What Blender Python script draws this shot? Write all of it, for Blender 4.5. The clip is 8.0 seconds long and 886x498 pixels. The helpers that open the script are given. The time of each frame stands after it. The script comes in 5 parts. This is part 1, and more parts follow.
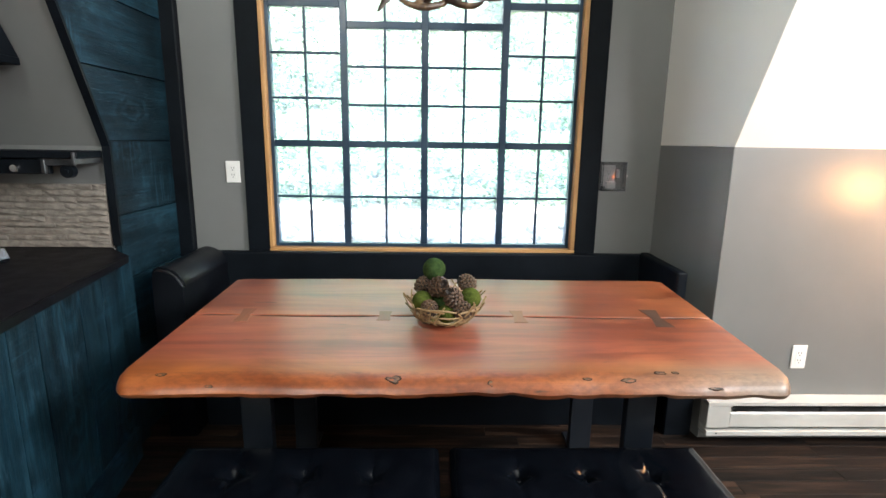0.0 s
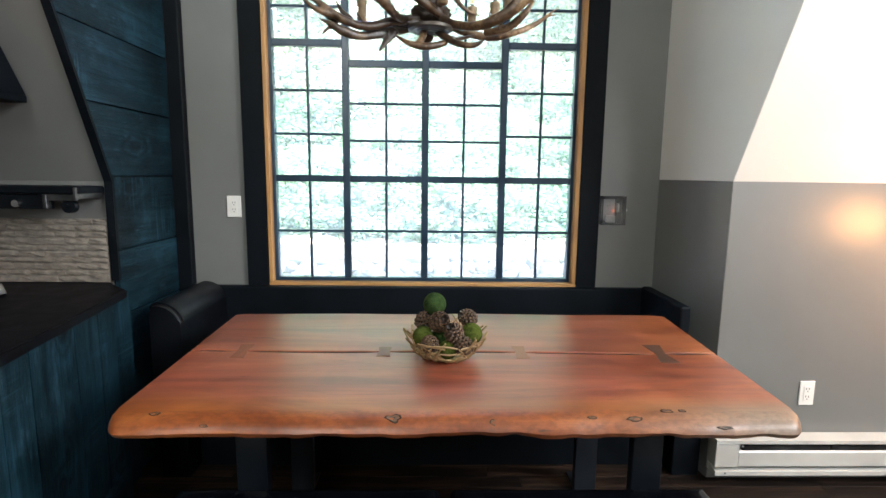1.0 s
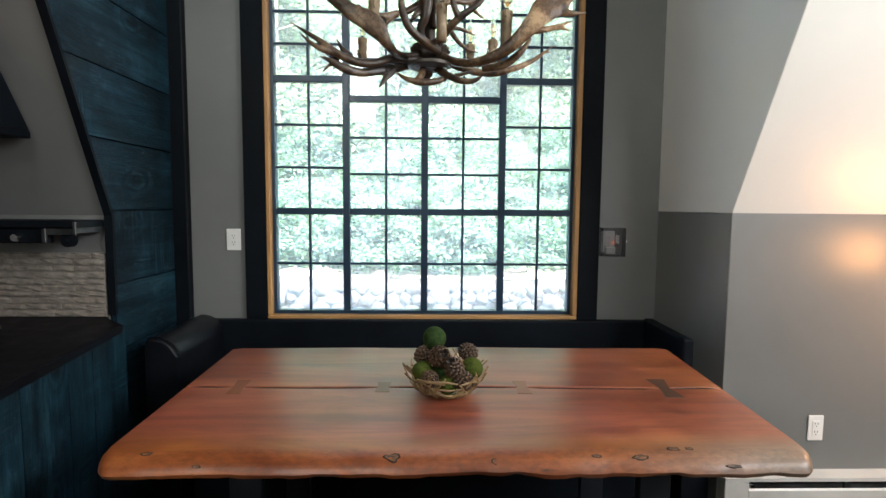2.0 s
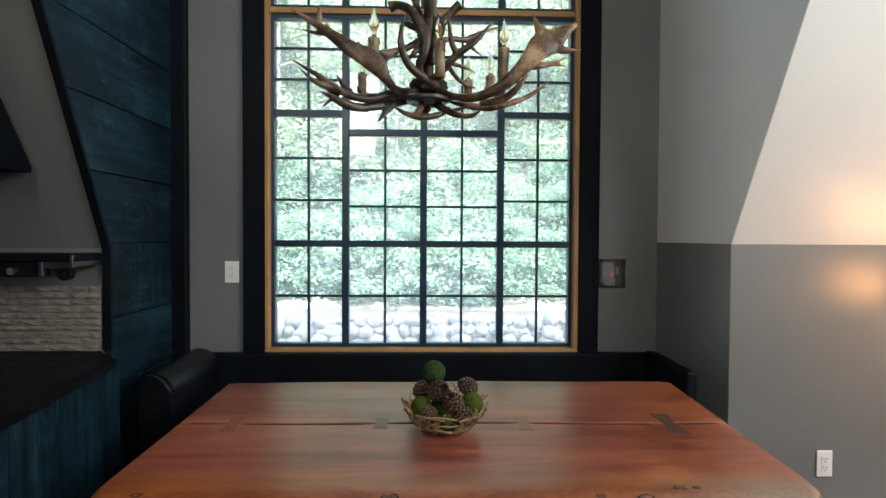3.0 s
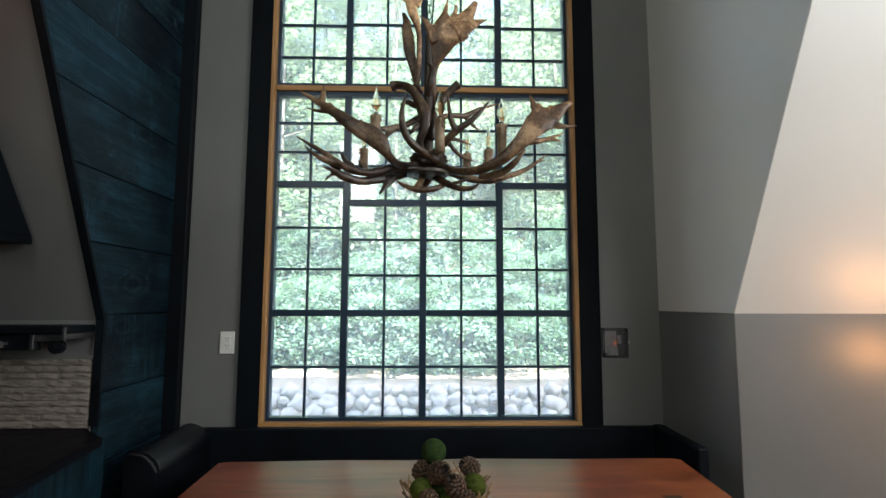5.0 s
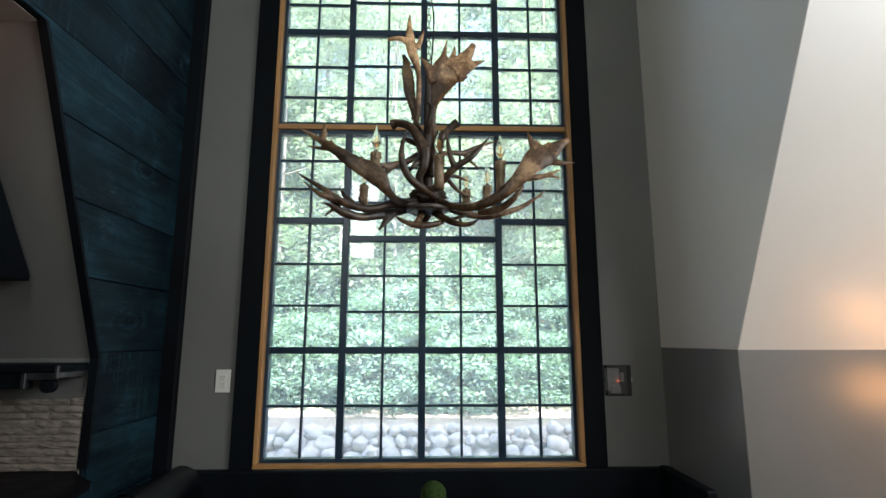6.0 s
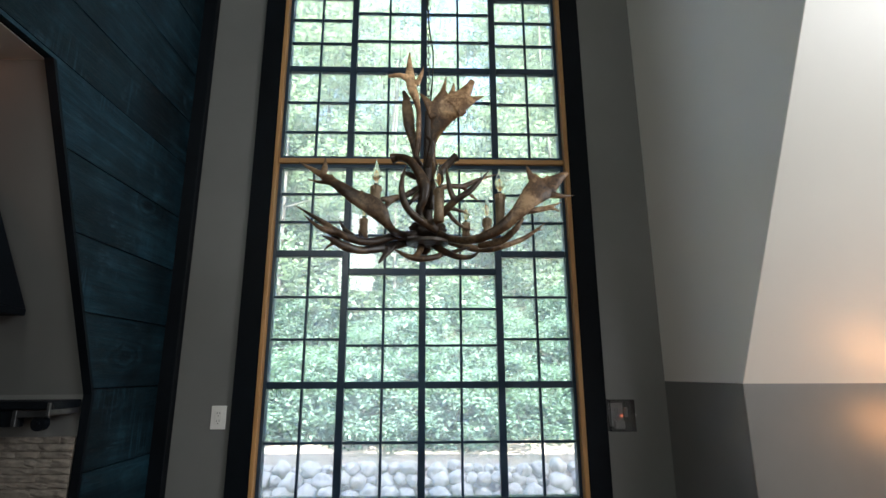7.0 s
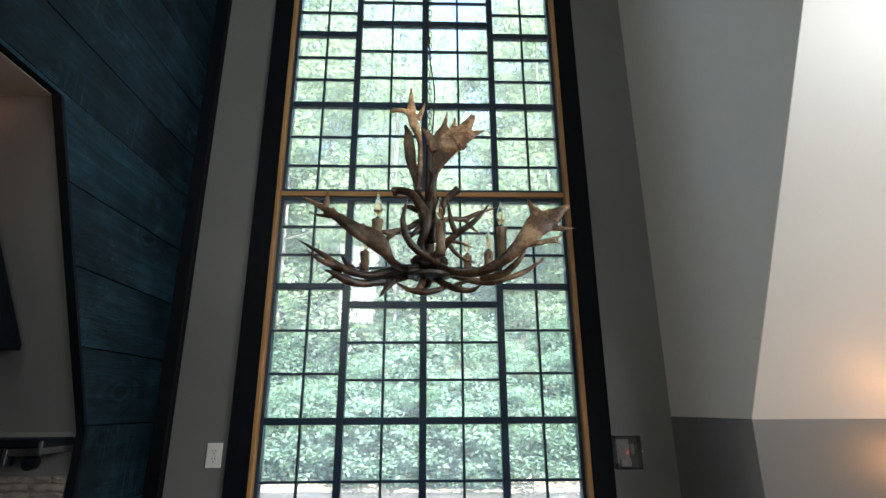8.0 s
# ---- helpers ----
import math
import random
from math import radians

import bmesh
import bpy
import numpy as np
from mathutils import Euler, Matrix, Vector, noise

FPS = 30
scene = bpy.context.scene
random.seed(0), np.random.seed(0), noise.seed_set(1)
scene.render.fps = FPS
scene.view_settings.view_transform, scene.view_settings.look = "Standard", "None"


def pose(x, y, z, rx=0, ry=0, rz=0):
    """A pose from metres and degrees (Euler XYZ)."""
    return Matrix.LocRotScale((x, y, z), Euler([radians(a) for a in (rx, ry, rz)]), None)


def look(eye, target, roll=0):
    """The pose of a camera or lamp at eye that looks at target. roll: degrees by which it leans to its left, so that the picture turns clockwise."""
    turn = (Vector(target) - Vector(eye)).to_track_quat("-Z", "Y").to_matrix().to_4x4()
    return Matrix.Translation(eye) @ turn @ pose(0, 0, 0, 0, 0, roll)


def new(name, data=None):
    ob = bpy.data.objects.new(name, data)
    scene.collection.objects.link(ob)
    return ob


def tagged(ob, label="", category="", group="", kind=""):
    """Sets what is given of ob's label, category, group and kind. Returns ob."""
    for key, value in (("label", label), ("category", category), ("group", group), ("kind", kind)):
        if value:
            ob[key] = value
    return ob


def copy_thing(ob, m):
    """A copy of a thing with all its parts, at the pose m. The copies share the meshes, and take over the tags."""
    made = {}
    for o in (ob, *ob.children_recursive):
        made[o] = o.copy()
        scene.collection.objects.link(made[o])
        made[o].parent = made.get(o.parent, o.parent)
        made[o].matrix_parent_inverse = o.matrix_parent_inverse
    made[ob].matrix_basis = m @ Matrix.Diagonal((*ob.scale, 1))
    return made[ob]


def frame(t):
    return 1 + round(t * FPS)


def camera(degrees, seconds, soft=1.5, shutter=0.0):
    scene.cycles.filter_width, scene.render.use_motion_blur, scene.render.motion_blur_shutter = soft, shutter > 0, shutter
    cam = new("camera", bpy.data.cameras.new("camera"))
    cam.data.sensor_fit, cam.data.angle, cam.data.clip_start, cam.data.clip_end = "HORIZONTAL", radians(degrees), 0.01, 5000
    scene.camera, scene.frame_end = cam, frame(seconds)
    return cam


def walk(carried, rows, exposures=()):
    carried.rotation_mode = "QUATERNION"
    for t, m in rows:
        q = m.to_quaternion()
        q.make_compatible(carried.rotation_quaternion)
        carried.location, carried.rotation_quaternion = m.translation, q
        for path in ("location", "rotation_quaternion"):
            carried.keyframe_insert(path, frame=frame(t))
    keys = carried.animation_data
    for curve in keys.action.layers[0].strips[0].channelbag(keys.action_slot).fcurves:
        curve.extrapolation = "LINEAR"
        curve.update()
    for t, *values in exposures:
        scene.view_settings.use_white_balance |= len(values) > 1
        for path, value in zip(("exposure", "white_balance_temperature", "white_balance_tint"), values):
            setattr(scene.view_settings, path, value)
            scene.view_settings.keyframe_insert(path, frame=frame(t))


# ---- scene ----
cam = camera(81.6, 8.0)

PATH = [
    (0, (-0.059, 0.071, 1.402), (-0.011, 2.028, 0.989), 0.8),
    (0.5, (-0.061, 0.078, 1.403), (-0.011, 2.047, 1.058), 0.8),
    (1, (-0.061, 0.082, 1.404), (-0.014, 2.061, 1.119), 0.7),
    (1.5, (-0.06, 0.088, 1.408), (-0.015, 2.075, 1.183), 0.6),
    (3, (-0.059, 0.1, 1.416), (-0.01, 2.099, 1.37), 0.3),
    (3.5, (-0.064, 0.106, 1.423), (-0.016, 2.105, 1.44), 0.3),
    (4, (-0.062, 0.109, 1.43), (-0.014, 2.107, 1.512), 0.3),
    (4.5, (-0.064, 0.111, 1.441), (-0.012, 2.105, 1.58), 0.2),
    (6, (-0.065, 0.118, 1.438), (-0.009, 2.087, 1.783), -0.0),
    (6.5, (-0.068, 0.124, 1.442), (-0.007, 2.081, 1.849), -0.2),
    (7, (-0.067, 0.124, 1.444), (-0.009, 2.068, 1.91), -0.2),
    (7.5, (-0.074, 0.126, 1.451), (-0.014, 2.056, 1.972), -0.3),
    (8, (-0.072, 0.132, 1.452), (-0.015, 2.044, 2.036), -0.3),
]
EXPOSURES = [(0, 5.38), (0.5, 5.30), (1.0, 5.08), (1.5, 4.82), (3.0, 4.18), (4.5, 3.94), (6.0, 3.82), (8.0, 3.66)]
walk(cam, [(t, look(eye, target, roll)) for t, eye, target, roll in PATH], EXPOSURES)

# ---- light ----
SUN_EL, SUN_AZ = 50.0, 160.0
world = bpy.data.worlds.new("sky")
scene.world = world
world.use_nodes = True
wn = world.node_tree
sky = wn.nodes.new("ShaderNodeTexSky")
sky.sky_type = "NISHITA"
sky.sun_disc = False
sky.air_density, sky.dust_density = 0.75, 2.0
sky.sun_elevation = radians(SUN_EL)
sky.sun_rotation = radians(SUN_AZ)
wn.nodes["Background"].inputs["Strength"].default_value = 0.12
wn.links.new(sky.outputs[0], wn.nodes["Background"].inputs["Color"])


def lamp(name, kind, energy, colour, m, **settings):
    data = bpy.data.lights.new(name, kind)
    data.energy, data.color = energy, colour
    if "size" in settings:
        data.shape = "RECTANGLE"
        data.size, data.size_y = settings["size"]
    if "radius" in settings:
        data.shadow_soft_size = settings["radius"]
    if "angle" in settings:
        data.angle = radians(settings["angle"])
    ob = new(name, data)
    ob.matrix_world = m
    return ob


# the sun stands behind the house and shines on the wooded slope
lamp("sun", "SUN", 4.0, (1.0, 0.97, 0.93), look((0.34 * math.cos(radians(SUN_EL)), -0.94 * math.cos(radians(SUN_EL)), math.sin(radians(SUN_EL))), (0, 0, 0)), angle=0.6)
# unseen area lamps added to brighten the slope, the bay and the room
lamp("fill_side", "AREA", 10.6, (0.94, 0.97, 1.0), look((3.7, 0.0, 3.1), (1.6, 1.75, 3.4)), size=(2.2, 1.6))
lamp("fill_back", "AREA", 1.2, (0.96, 0.97, 1.0), look((3.7, -3.3, 2.0), (0.0, 2.9, 1.3)), size=(1.3, 1.8))
lamp("fill_west", "AREA", 4.9, (0.95, 1.0, 0.95), look((-1.34, -2.1, 3.3), (1.4, 2.2, 2.6)), size=(1.0, 1.2))
# a warm lamp beside the knee wall; an unseen one added under kitchen ceiling
lamp("warm_lamp", "POINT", 0.62, (1.0, 0.43, 0.14), pose(2.20, 1.88, 1.19), radius=0.10)
lamp("kitchen_warm_light", "POINT", 0.12, (1.0, 0.42, 0.20), pose(-2.15, 1.40, 2.42), radius=0.05)


# ---- materials ----
def tree_of(name):
    m = bpy.data.materials.new(name)
    m.use_nodes = True
    nt = m.node_tree
    return m, nt, nt.nodes["Principled BSDF"]


def add(nt, kind, **ins):
    n = nt.nodes.new(kind)
    for key, v in ins.items():
        k = int(key[1:]) if key[0] == "_" and key[1:].isdigit() else key.replace("_", " ")
        n.inputs[k].default_value = v
    return n


def ramp(nt, fac, stops):
    r = nt.nodes.new("ShaderNodeValToRGB")
    e = r.color_ramp.elements
    while len(e) < len(stops):
        e.new(0.5)
    for el, (p, c) in zip(e, stops):
        el.position, el.color = p, (*c, 1)
    nt.links.new(fac, r.inputs["Fac"])
    return r.outputs["Color"]


def coords(nt, scale=(1, 1, 1), source="Object", turn=(0, 0, 0), per_piece=0.0):
    tc = nt.nodes.new("ShaderNodeTexCoord")
    mp = nt.nodes.new("ShaderNodeMapping")
    mp.inputs["Scale"].default_value = scale
    mp.inputs["Rotation"].default_value = [radians(a) for a in turn]
    nt.links.new(tc.outputs[source], mp.inputs["Vector"])
    if per_piece:
        info = nt.nodes.new("ShaderNodeObjectInfo")
        mul = nt.nodes.new("ShaderNodeMath")
        mul.operation = "MULTIPLY"
        mul.inputs[1].default_value = per_piece
        nt.links.new(info.outputs["Random"], mul.inputs[0])
        nt.links.new(mul.outputs[0], mp.inputs["Location"])
    return mp.outputs["Vector"]


def noise_of(nt, vec, scale, detail=4, rough=0.55, distort=0.0):
    n = add(nt, "ShaderNodeTexNoise", Scale=scale, Detail=detail, Roughness=rough, Distortion=distort)
    nt.links.new(vec, n.inputs["Vector"])
    return n.outputs["Fac"]


def add_noise(nt, vec, scale):
    """Noise in three channels, to bend coordinates with."""
    n = add(nt, "ShaderNodeTexNoise", Scale=scale, Detail=3.0)
    nt.links.new(vec, n.inputs["Vector"])
    return n.outputs["Color"]


def mixed(nt, a, b, fac, mode="MIX"):
    m = nt.nodes.new("ShaderNodeMix")
    m.data_type, m.blend_type = "RGBA", mode
    for sock, v in ((m.inputs[0], fac), (m.inputs[6], a), (m.inputs[7], b)):
        if isinstance(v, (int, float)):
            sock.default_value = v
        elif isinstance(v, tuple):
            sock.default_value = (*v, 1)
        else:
            nt.links.new(v, sock)
    return m.outputs[2]


def bump(nt, bsdf, height, strength, distance=0.01):
    b = add(nt, "ShaderNodeBump", Strength=strength, Distance=distance)
    nt.links.new(height, b.inputs["Height"])
    nt.links.new(b.outputs["Normal"], bsdf.inputs["Normal"])


def plain(name, dark, light, scale=6.0, rough=(0.4, 0.55), metal=0.0, fine=120.0, relief=0.15, stretch=(1, 1, 1), coat=0.0, per_piece=0.0, spec=0.5, span=(0.3, 0.7)):
    """A surface with broad variation in colour and gloss, and fine relief."""
    m, nt, b = tree_of(name)
    v = coords(nt, stretch, per_piece=per_piece)
    broad = noise_of(nt, v, scale, 5, 0.6)
    small = noise_of(nt, v, fine, 3, 0.6)
    nt.links.new(ramp(nt, broad, [(span[0], dark), (span[1], light)]), b.inputs["Base Color"])
    r = ramp(nt, broad, [(span[0], (rough[0],) * 3), (span[1] + 0.05, (rough[1],) * 3)])
    nt.links.new(r, b.inputs["Roughness"])
    b.inputs["Metallic"].default_value = metal
    b.inputs["Coat Weight"].default_value = coat
    b.inputs["Specular IOR Level"].default_value = spec
    bump(nt, b, small, relief, 0.002)
    return m


def wood(name, stops, along="x", ring=9.0, rough=(0.35, 0.55), relief=0.25, per_piece=0.0, coat=0.0, tint=0.0, stretch=14.0, coat_rough=0.1):
    """Sawn timber, its grain running along one axis."""
    m, nt, b = tree_of(name)
    s = [stretch] * 3
    s["xyz".index(along)] = 1.0
    v = coords(nt, s, per_piece=per_piece)
    grain = noise_of(nt, v, ring * 0.12, 7, 0.62, 0.9)
    fine = noise_of(nt, v, ring * 1.4, 4, 0.7, 0.3)
    both = mixed(nt, grain, fine, 0.3)
    col = ramp(nt, both, stops)
    broad = noise_of(nt, coords(nt, per_piece=per_piece), 2.2, 3)
    col = mixed(nt, col, ramp(nt, broad, [(0.3, (0.72,) * 3), (0.7, (1.12,) * 3)]), 1.0, "MULTIPLY")
    if tint:
        info = nt.nodes.new("ShaderNodeObjectInfo")
        shade = ramp(nt, info.outputs["Random"], [(0.0, (1 - tint,) * 3), (1.0, (1 + tint,) * 3)])
        col = mixed(nt, col, shade, 1.0, "MULTIPLY")
    nt.links.new(col, b.inputs["Base Color"])
    nt.links.new(ramp(nt, fine, [(0.3, (rough[0],) * 3), (0.7, (rough[1],) * 3)]), b.inputs["Roughness"])
    b.inputs["Coat Weight"].default_value = coat
    b.inputs["Coat Roughness"].default_value = coat_rough
    bump(nt, b, both, relief, 0.004)
    return m


M_grey = plain("grey_wall_paint", (0.136, 0.139, 0.134), (0.186, 0.188, 0.183), 2.1, (0.24, 0.40), fine=260, relief=0.06, span=(0.05, 0.93))
M_cream = plain("cream_wall_paint", (0.66, 0.645, 0.60), (0.73, 0.715, 0.665), 1.9, (0.26, 0.40), fine=260, relief=0.06, span=(0.05, 0.93))
M_black = plain("black_paint", (0.0014, 0.0025, 0.0042), (0.0040, 0.0064, 0.0098), 5.0, (0.5, 0.65), fine=90, relief=0.3, spec=0.12)
# dark steel, its colour lifted and blued to paint in glare haze
M_steel = plain("haze_blue_steel", (0.006, 0.021, 0.042), (0.012, 0.038, 0.072), 8.0, (0.3, 0.5), fine=150, relief=0.15)
M_legsteel = plain("black_steel", (0.003, 0.005, 0.009), (0.007, 0.010, 0.015), 8.0, (0.35, 0.5), metal=0.0, fine=200, relief=0.1)
M_pine = wood("pine", [(0.25, (0.34, 0.16, 0.05)), (0.6, (0.50, 0.27, 0.10)), (0.8, (0.58, 0.34, 0.14))], "z", 10, (0.45, 0.6), 0.2)
M_pine_x = wood("pine_level", [(0.25, (0.34, 0.16, 0.05)), (0.6, (0.50, 0.27, 0.10)), (0.8, (0.58, 0.34, 0.14))], "x", 10, (0.45, 0.6), 0.2)
M_leather = plain("black_leather", (0.0014, 0.0020, 0.0034), (0.0034, 0.0046, 0.0072), 14.0, (0.13, 0.2), fine=420, relief=0.10, spec=0.38)
M_hide = plain("dull_black_leather", (0.0016, 0.0022, 0.0036), (0.0040, 0.0052, 0.0078), 9.0, (0.34, 0.50), fine=340, relief=0.25, spec=0.28)
M_counter = plain("black_counter", (0.003, 0.003, 0.004), (0.007, 0.007, 0.009), 12, (0.4, 0.55), fine=300, relief=0.1, spec=0.06)
M_plastic = plain("white_plastic", (0.72, 0.71, 0.68), (0.76, 0.75, 0.72), 8, (0.3, 0.38), fine=300, relief=0.03)
M_hole = plain("dark_slot", (0.01, 0.01, 0.01), (0.02, 0.02, 0.02), 8)
M_heater = plain("white_enamel", (0.44, 0.435, 0.41), (0.52, 0.515, 0.485), 6, (0.3, 0.42), fine=200, relief=0.05)
M_fin = plain("aluminium_fins", (0.05, 0.05, 0.05), (0.12, 0.12, 0.12), 20, (0.35, 0.5), metal=0.8)
M_chrome = plain("chrome", (0.55, 0.55, 0.56), (0.65, 0.65, 0.66), 8, (0.12, 0.25), metal=1.0, relief=0.03)
M_brushed = plain("worn_steel", (0.05, 0.055, 0.06), (0.11, 0.115, 0.12), 16, (0.35, 0.55), metal=0.9)


def blue_boards(name, along):
    """Rough-sawn blue-stained boards with knots, saw marks, uneven stain and pale rubbed scratches."""
    m, nt, b = tree_of(name)
    s = [16.0] * 3
    s["xyz".index(along)] = 1.0
    v = coords(nt, s, per_piece=7.0)
    grain = noise_of(nt, v, 1.3, 8, 0.66, 1.1)
    fine = noise_of(nt, v, 11.0, 4, 0.7, 0.2)
    col = ramp(nt, mixed(nt, grain, fine, 0.35), [(0.30, (0.0018, 0.0068, 0.0104)), (0.5, (0.0052, 0.0200, 0.0305)), (0.68, (0.0160, 0.0510, 0.0720))])
    # stain that took unevenly, board by board and in patches
    patch = noise_of(nt, coords(nt, per_piece=5.0), 2.6, 5, 0.6, 0.5)
    col = mixed(nt, col, ramp(nt, patch, [(0.32, (0.40,) * 3), (0.52, (0.95,) * 3), (0.68, (1.75,) * 3)]), 1.0, "MULTIPLY")
    info = nt.nodes.new("ShaderNodeObjectInfo")
    col = mixed(nt, col, ramp(nt, info.outputs["Random"], [(0.0, (0.78,) * 3), (1.0, (1.2,) * 3)]), 1.0, "MULTIPLY")
    # knots: a dark heart inside pale rings
    k = [4.2] * 3
    k["xyz".index(along)] = 2.2
    vk = coords(nt, k, per_piece=5.0)
    vor = add(nt, "ShaderNodeTexVoronoi", Scale=0.62, Randomness=1.0)
    vor.voronoi_dimensions = "2D"
    face = nt.nodes.new("ShaderNodeSeparateXYZ")
    bent = mixed(nt, vk, add_noise(nt, coords(nt, per_piece=5.0), 7.0), 0.22, "ADD")
    nt.links.new(bent, face.inputs[0])
    flat = nt.nodes.new("ShaderNodeCombineXYZ")
    nt.links.new(face.outputs["Y"], flat.inputs["X"])
    nt.links.new(face.outputs["Z"], flat.inputs["Y"])
    nt.links.new(flat.outputs[0], vor.inputs["Vector"])
    knot = ramp(nt, vor.outputs["Distance"], [(0.05, (0.08,) * 3), (0.09, (1.7,) * 3), (0.12, (0.35,) * 3), (0.16, (1.5,) * 3), (0.22, (0.55,) * 3), (0.34, (1.0,) * 3)])
    col = mixed(nt, col, knot, 0.6, "MULTIPLY")
    # faint marks of the saw, across the grain
    q = [1.5] * 3
    q["xyz".index(along)] = 60.0
    saw = noise_of(nt, coords(nt, q, per_piece=2.0), 1.6, 3, 0.5, 0.2)
    where = noise_of(nt, coords(nt, per_piece=9.0), 3.2, 4, 0.6)
    marks = mixed(nt, ramp(nt, saw, [(0.52, (0, 0, 0)), (0.64, (1, 1, 1))]), ramp(nt, where, [(0.54, (0, 0, 0)), (0.66, (0.6,) * 3)]), 1.0, "MULTIPLY")
    col = mixed(nt, col, (0.020, 0.066, 0.098), marks)
    worn = noise_of(nt, coords(nt, per_piece=3.0), 4.5, 6, 0.72)
    rub = ramp(nt, worn, [(0.55, (0, 0, 0)), (0.70, (1, 1, 1))])
    rub = mixed(nt, rub, ramp(nt, fine, [(0.45, (0, 0, 0)), (0.65, (1, 1, 1))]), 1.0, "MULTIPLY")
    col = mixed(nt, col, (0.046, 0.098, 0.135), rub)
    nt.links.new(col, b.inputs["Base Color"])
    nt.links.new(ramp(nt, fine, [(0.3, (0.46,) * 3), (0.7, (0.66,) * 3)]), b.inputs["Roughness"])
    b.inputs["Specular IOR Level"].default_value = 0.14
    bump(nt, b, mixed(nt, grain, fine, 0.5), 0.7, 0.006)
    return m


M_blue_y = blue_boards("blue_stained_boards", "y")
M_blue_z = blue_boards("blue_stained_boards_upright", "z")


def table_wood(name, edge):
    """Oiled slab: red-brown heart streaked along x; the near side and the live edge are paler sapwood, greyed towards one end."""
    m, nt, b = tree_of(name)
    tc = nt.nodes.new("ShaderNodeTexCoord")
    sep = nt.nodes.new("ShaderNodeSeparateXYZ")
    nt.links.new(tc.outputs["Object"], sep.inputs[0])

    def along(socket, lo, hi, wobble, scale):
        """0 to 1 between two places on an axis, with an uneven border."""
        mr = add(nt, "ShaderNodeMapRange")
        mr.inputs["From Min"].default_value, mr.inputs["From Max"].default_value = lo, hi
        nt.links.new(socket, mr.inputs["Value"])
        n = noise_of(nt, coords(nt, (scale, scale * 2, scale * 2)), 2.0, 5, 0.6, 0.4)
        off = add(nt, "ShaderNodeMath")
        off.operation = "MULTIPLY_ADD"
        nt.links.new(n, off.inputs[0])
        off.inputs[1].default_value = wobble
        nt.links.new(mr.outputs[0], off.inputs[2])
        sub = add(nt, "ShaderNodeMath")
        sub.operation, sub.use_clamp = "SUBTRACT", True
        nt.links.new(off.outputs[0], sub.inputs[0])
        sub.inputs[1].default_value = wobble * 0.5
        return sub.outputs[0]

    band = noise_of(nt, coords(nt, (0.42, 4.2, 4.2)), 1.7, 8, 0.64, 1.1)
    fine = noise_of(nt, coords(nt, (0.8, 40.0, 40.0)), 2.4, 5, 0.7, 0.3)
    grain = mixed(nt, band, fine, 0.28)
    heart = ramp(nt, grain, [(0.28, (0.070, 0.0165, 0.0110)), (0.42, (0.170, 0.0390, 0.0230)), (0.53, (0.270, 0.0680, 0.0350)), (0.64, (0.345, 0.1060, 0.0520)), (0.76, (0.430, 0.180, 0.090))])
    sap = ramp(nt, grain, [(0.32, (0.160, 0.036, 0.008)), (0.48, (0.310, 0.083, 0.015)), (0.68, (0.450, 0.155, 0.034))])
    grey = ramp(nt, grain, [(0.34, (0.060, 0.032, 0.019)), (0.5, (0.155, 0.093, 0.058)), (0.68, (0.250, 0.165, 0.110))])
    # one end of the top is more orange than the other
    col = mixed(nt, heart, sap, along(sep.outputs["X"], 0.45, 1.5, 0.8, 1.2))
    if edge:
        col = mixed(nt, col, sap, 0.8)
        col = mixed(nt, col, grey, along(sep.outputs["X"], 0.25, 0.90, 0.8, 1.6))
        mottle = noise_of(nt, coords(nt, (1, 1.6, 1.6)), 38.0, 4, 0.7)
        col = mixed(nt, col, ramp(nt, mottle, [(0.35, (0.60,) * 3), (0.6, (1.12,) * 3)]), 0.7, "MULTIPLY")
    else:
        inv = along(sep.outputs["Y"], 1.52, 1.44, 1.0, 0.9)
        col = mixed(nt, col, sap, inv)
        greyed = mixed(nt, inv, along(sep.outputs["X"], 0.25, 0.90, 0.8, 1.6), 1.0, "MULTIPLY")
        col = mixed(nt, col, grey, greyed)
    blotch = noise_of(nt, coords(nt, (1.0, 2.2, 2.2)), 2.4, 5, 0.6, 0.6)
    col = mixed(nt, col, ramp(nt, blotch, [(0.34, (0.58, 0.50, 0.48)), (0.55, (1.0,) * 3), (0.7, (1.18, 1.14, 1.1))]), 1.0, "MULTIPLY")
    speck = noise_of(nt, coords(nt, (3.0, 14.0, 14.0)), 2.6, 3, 0.5)
    col = mixed(nt, col, (0.04, 0.018, 0.012), ramp(nt, speck, [(0.68, (0, 0, 0)), (0.76, (0.8,) * 3)]))
    nt.links.new(col, b.inputs["Base Color"])
    nt.links.new(ramp(nt, mixed(nt, fine, blotch, 0.5), [(0.3, (0.36,) * 3), (0.7, (0.56,) * 3)]), b.inputs["Roughness"])
    b.inputs["Specular IOR Level"].default_value = 0.32
    b.inputs["Coat Weight"].default_value = 0.50
    b.inputs["Coat Roughness"].default_value = 0.36
    bump(nt, b, grain, 0.14, 0.003)
    return m


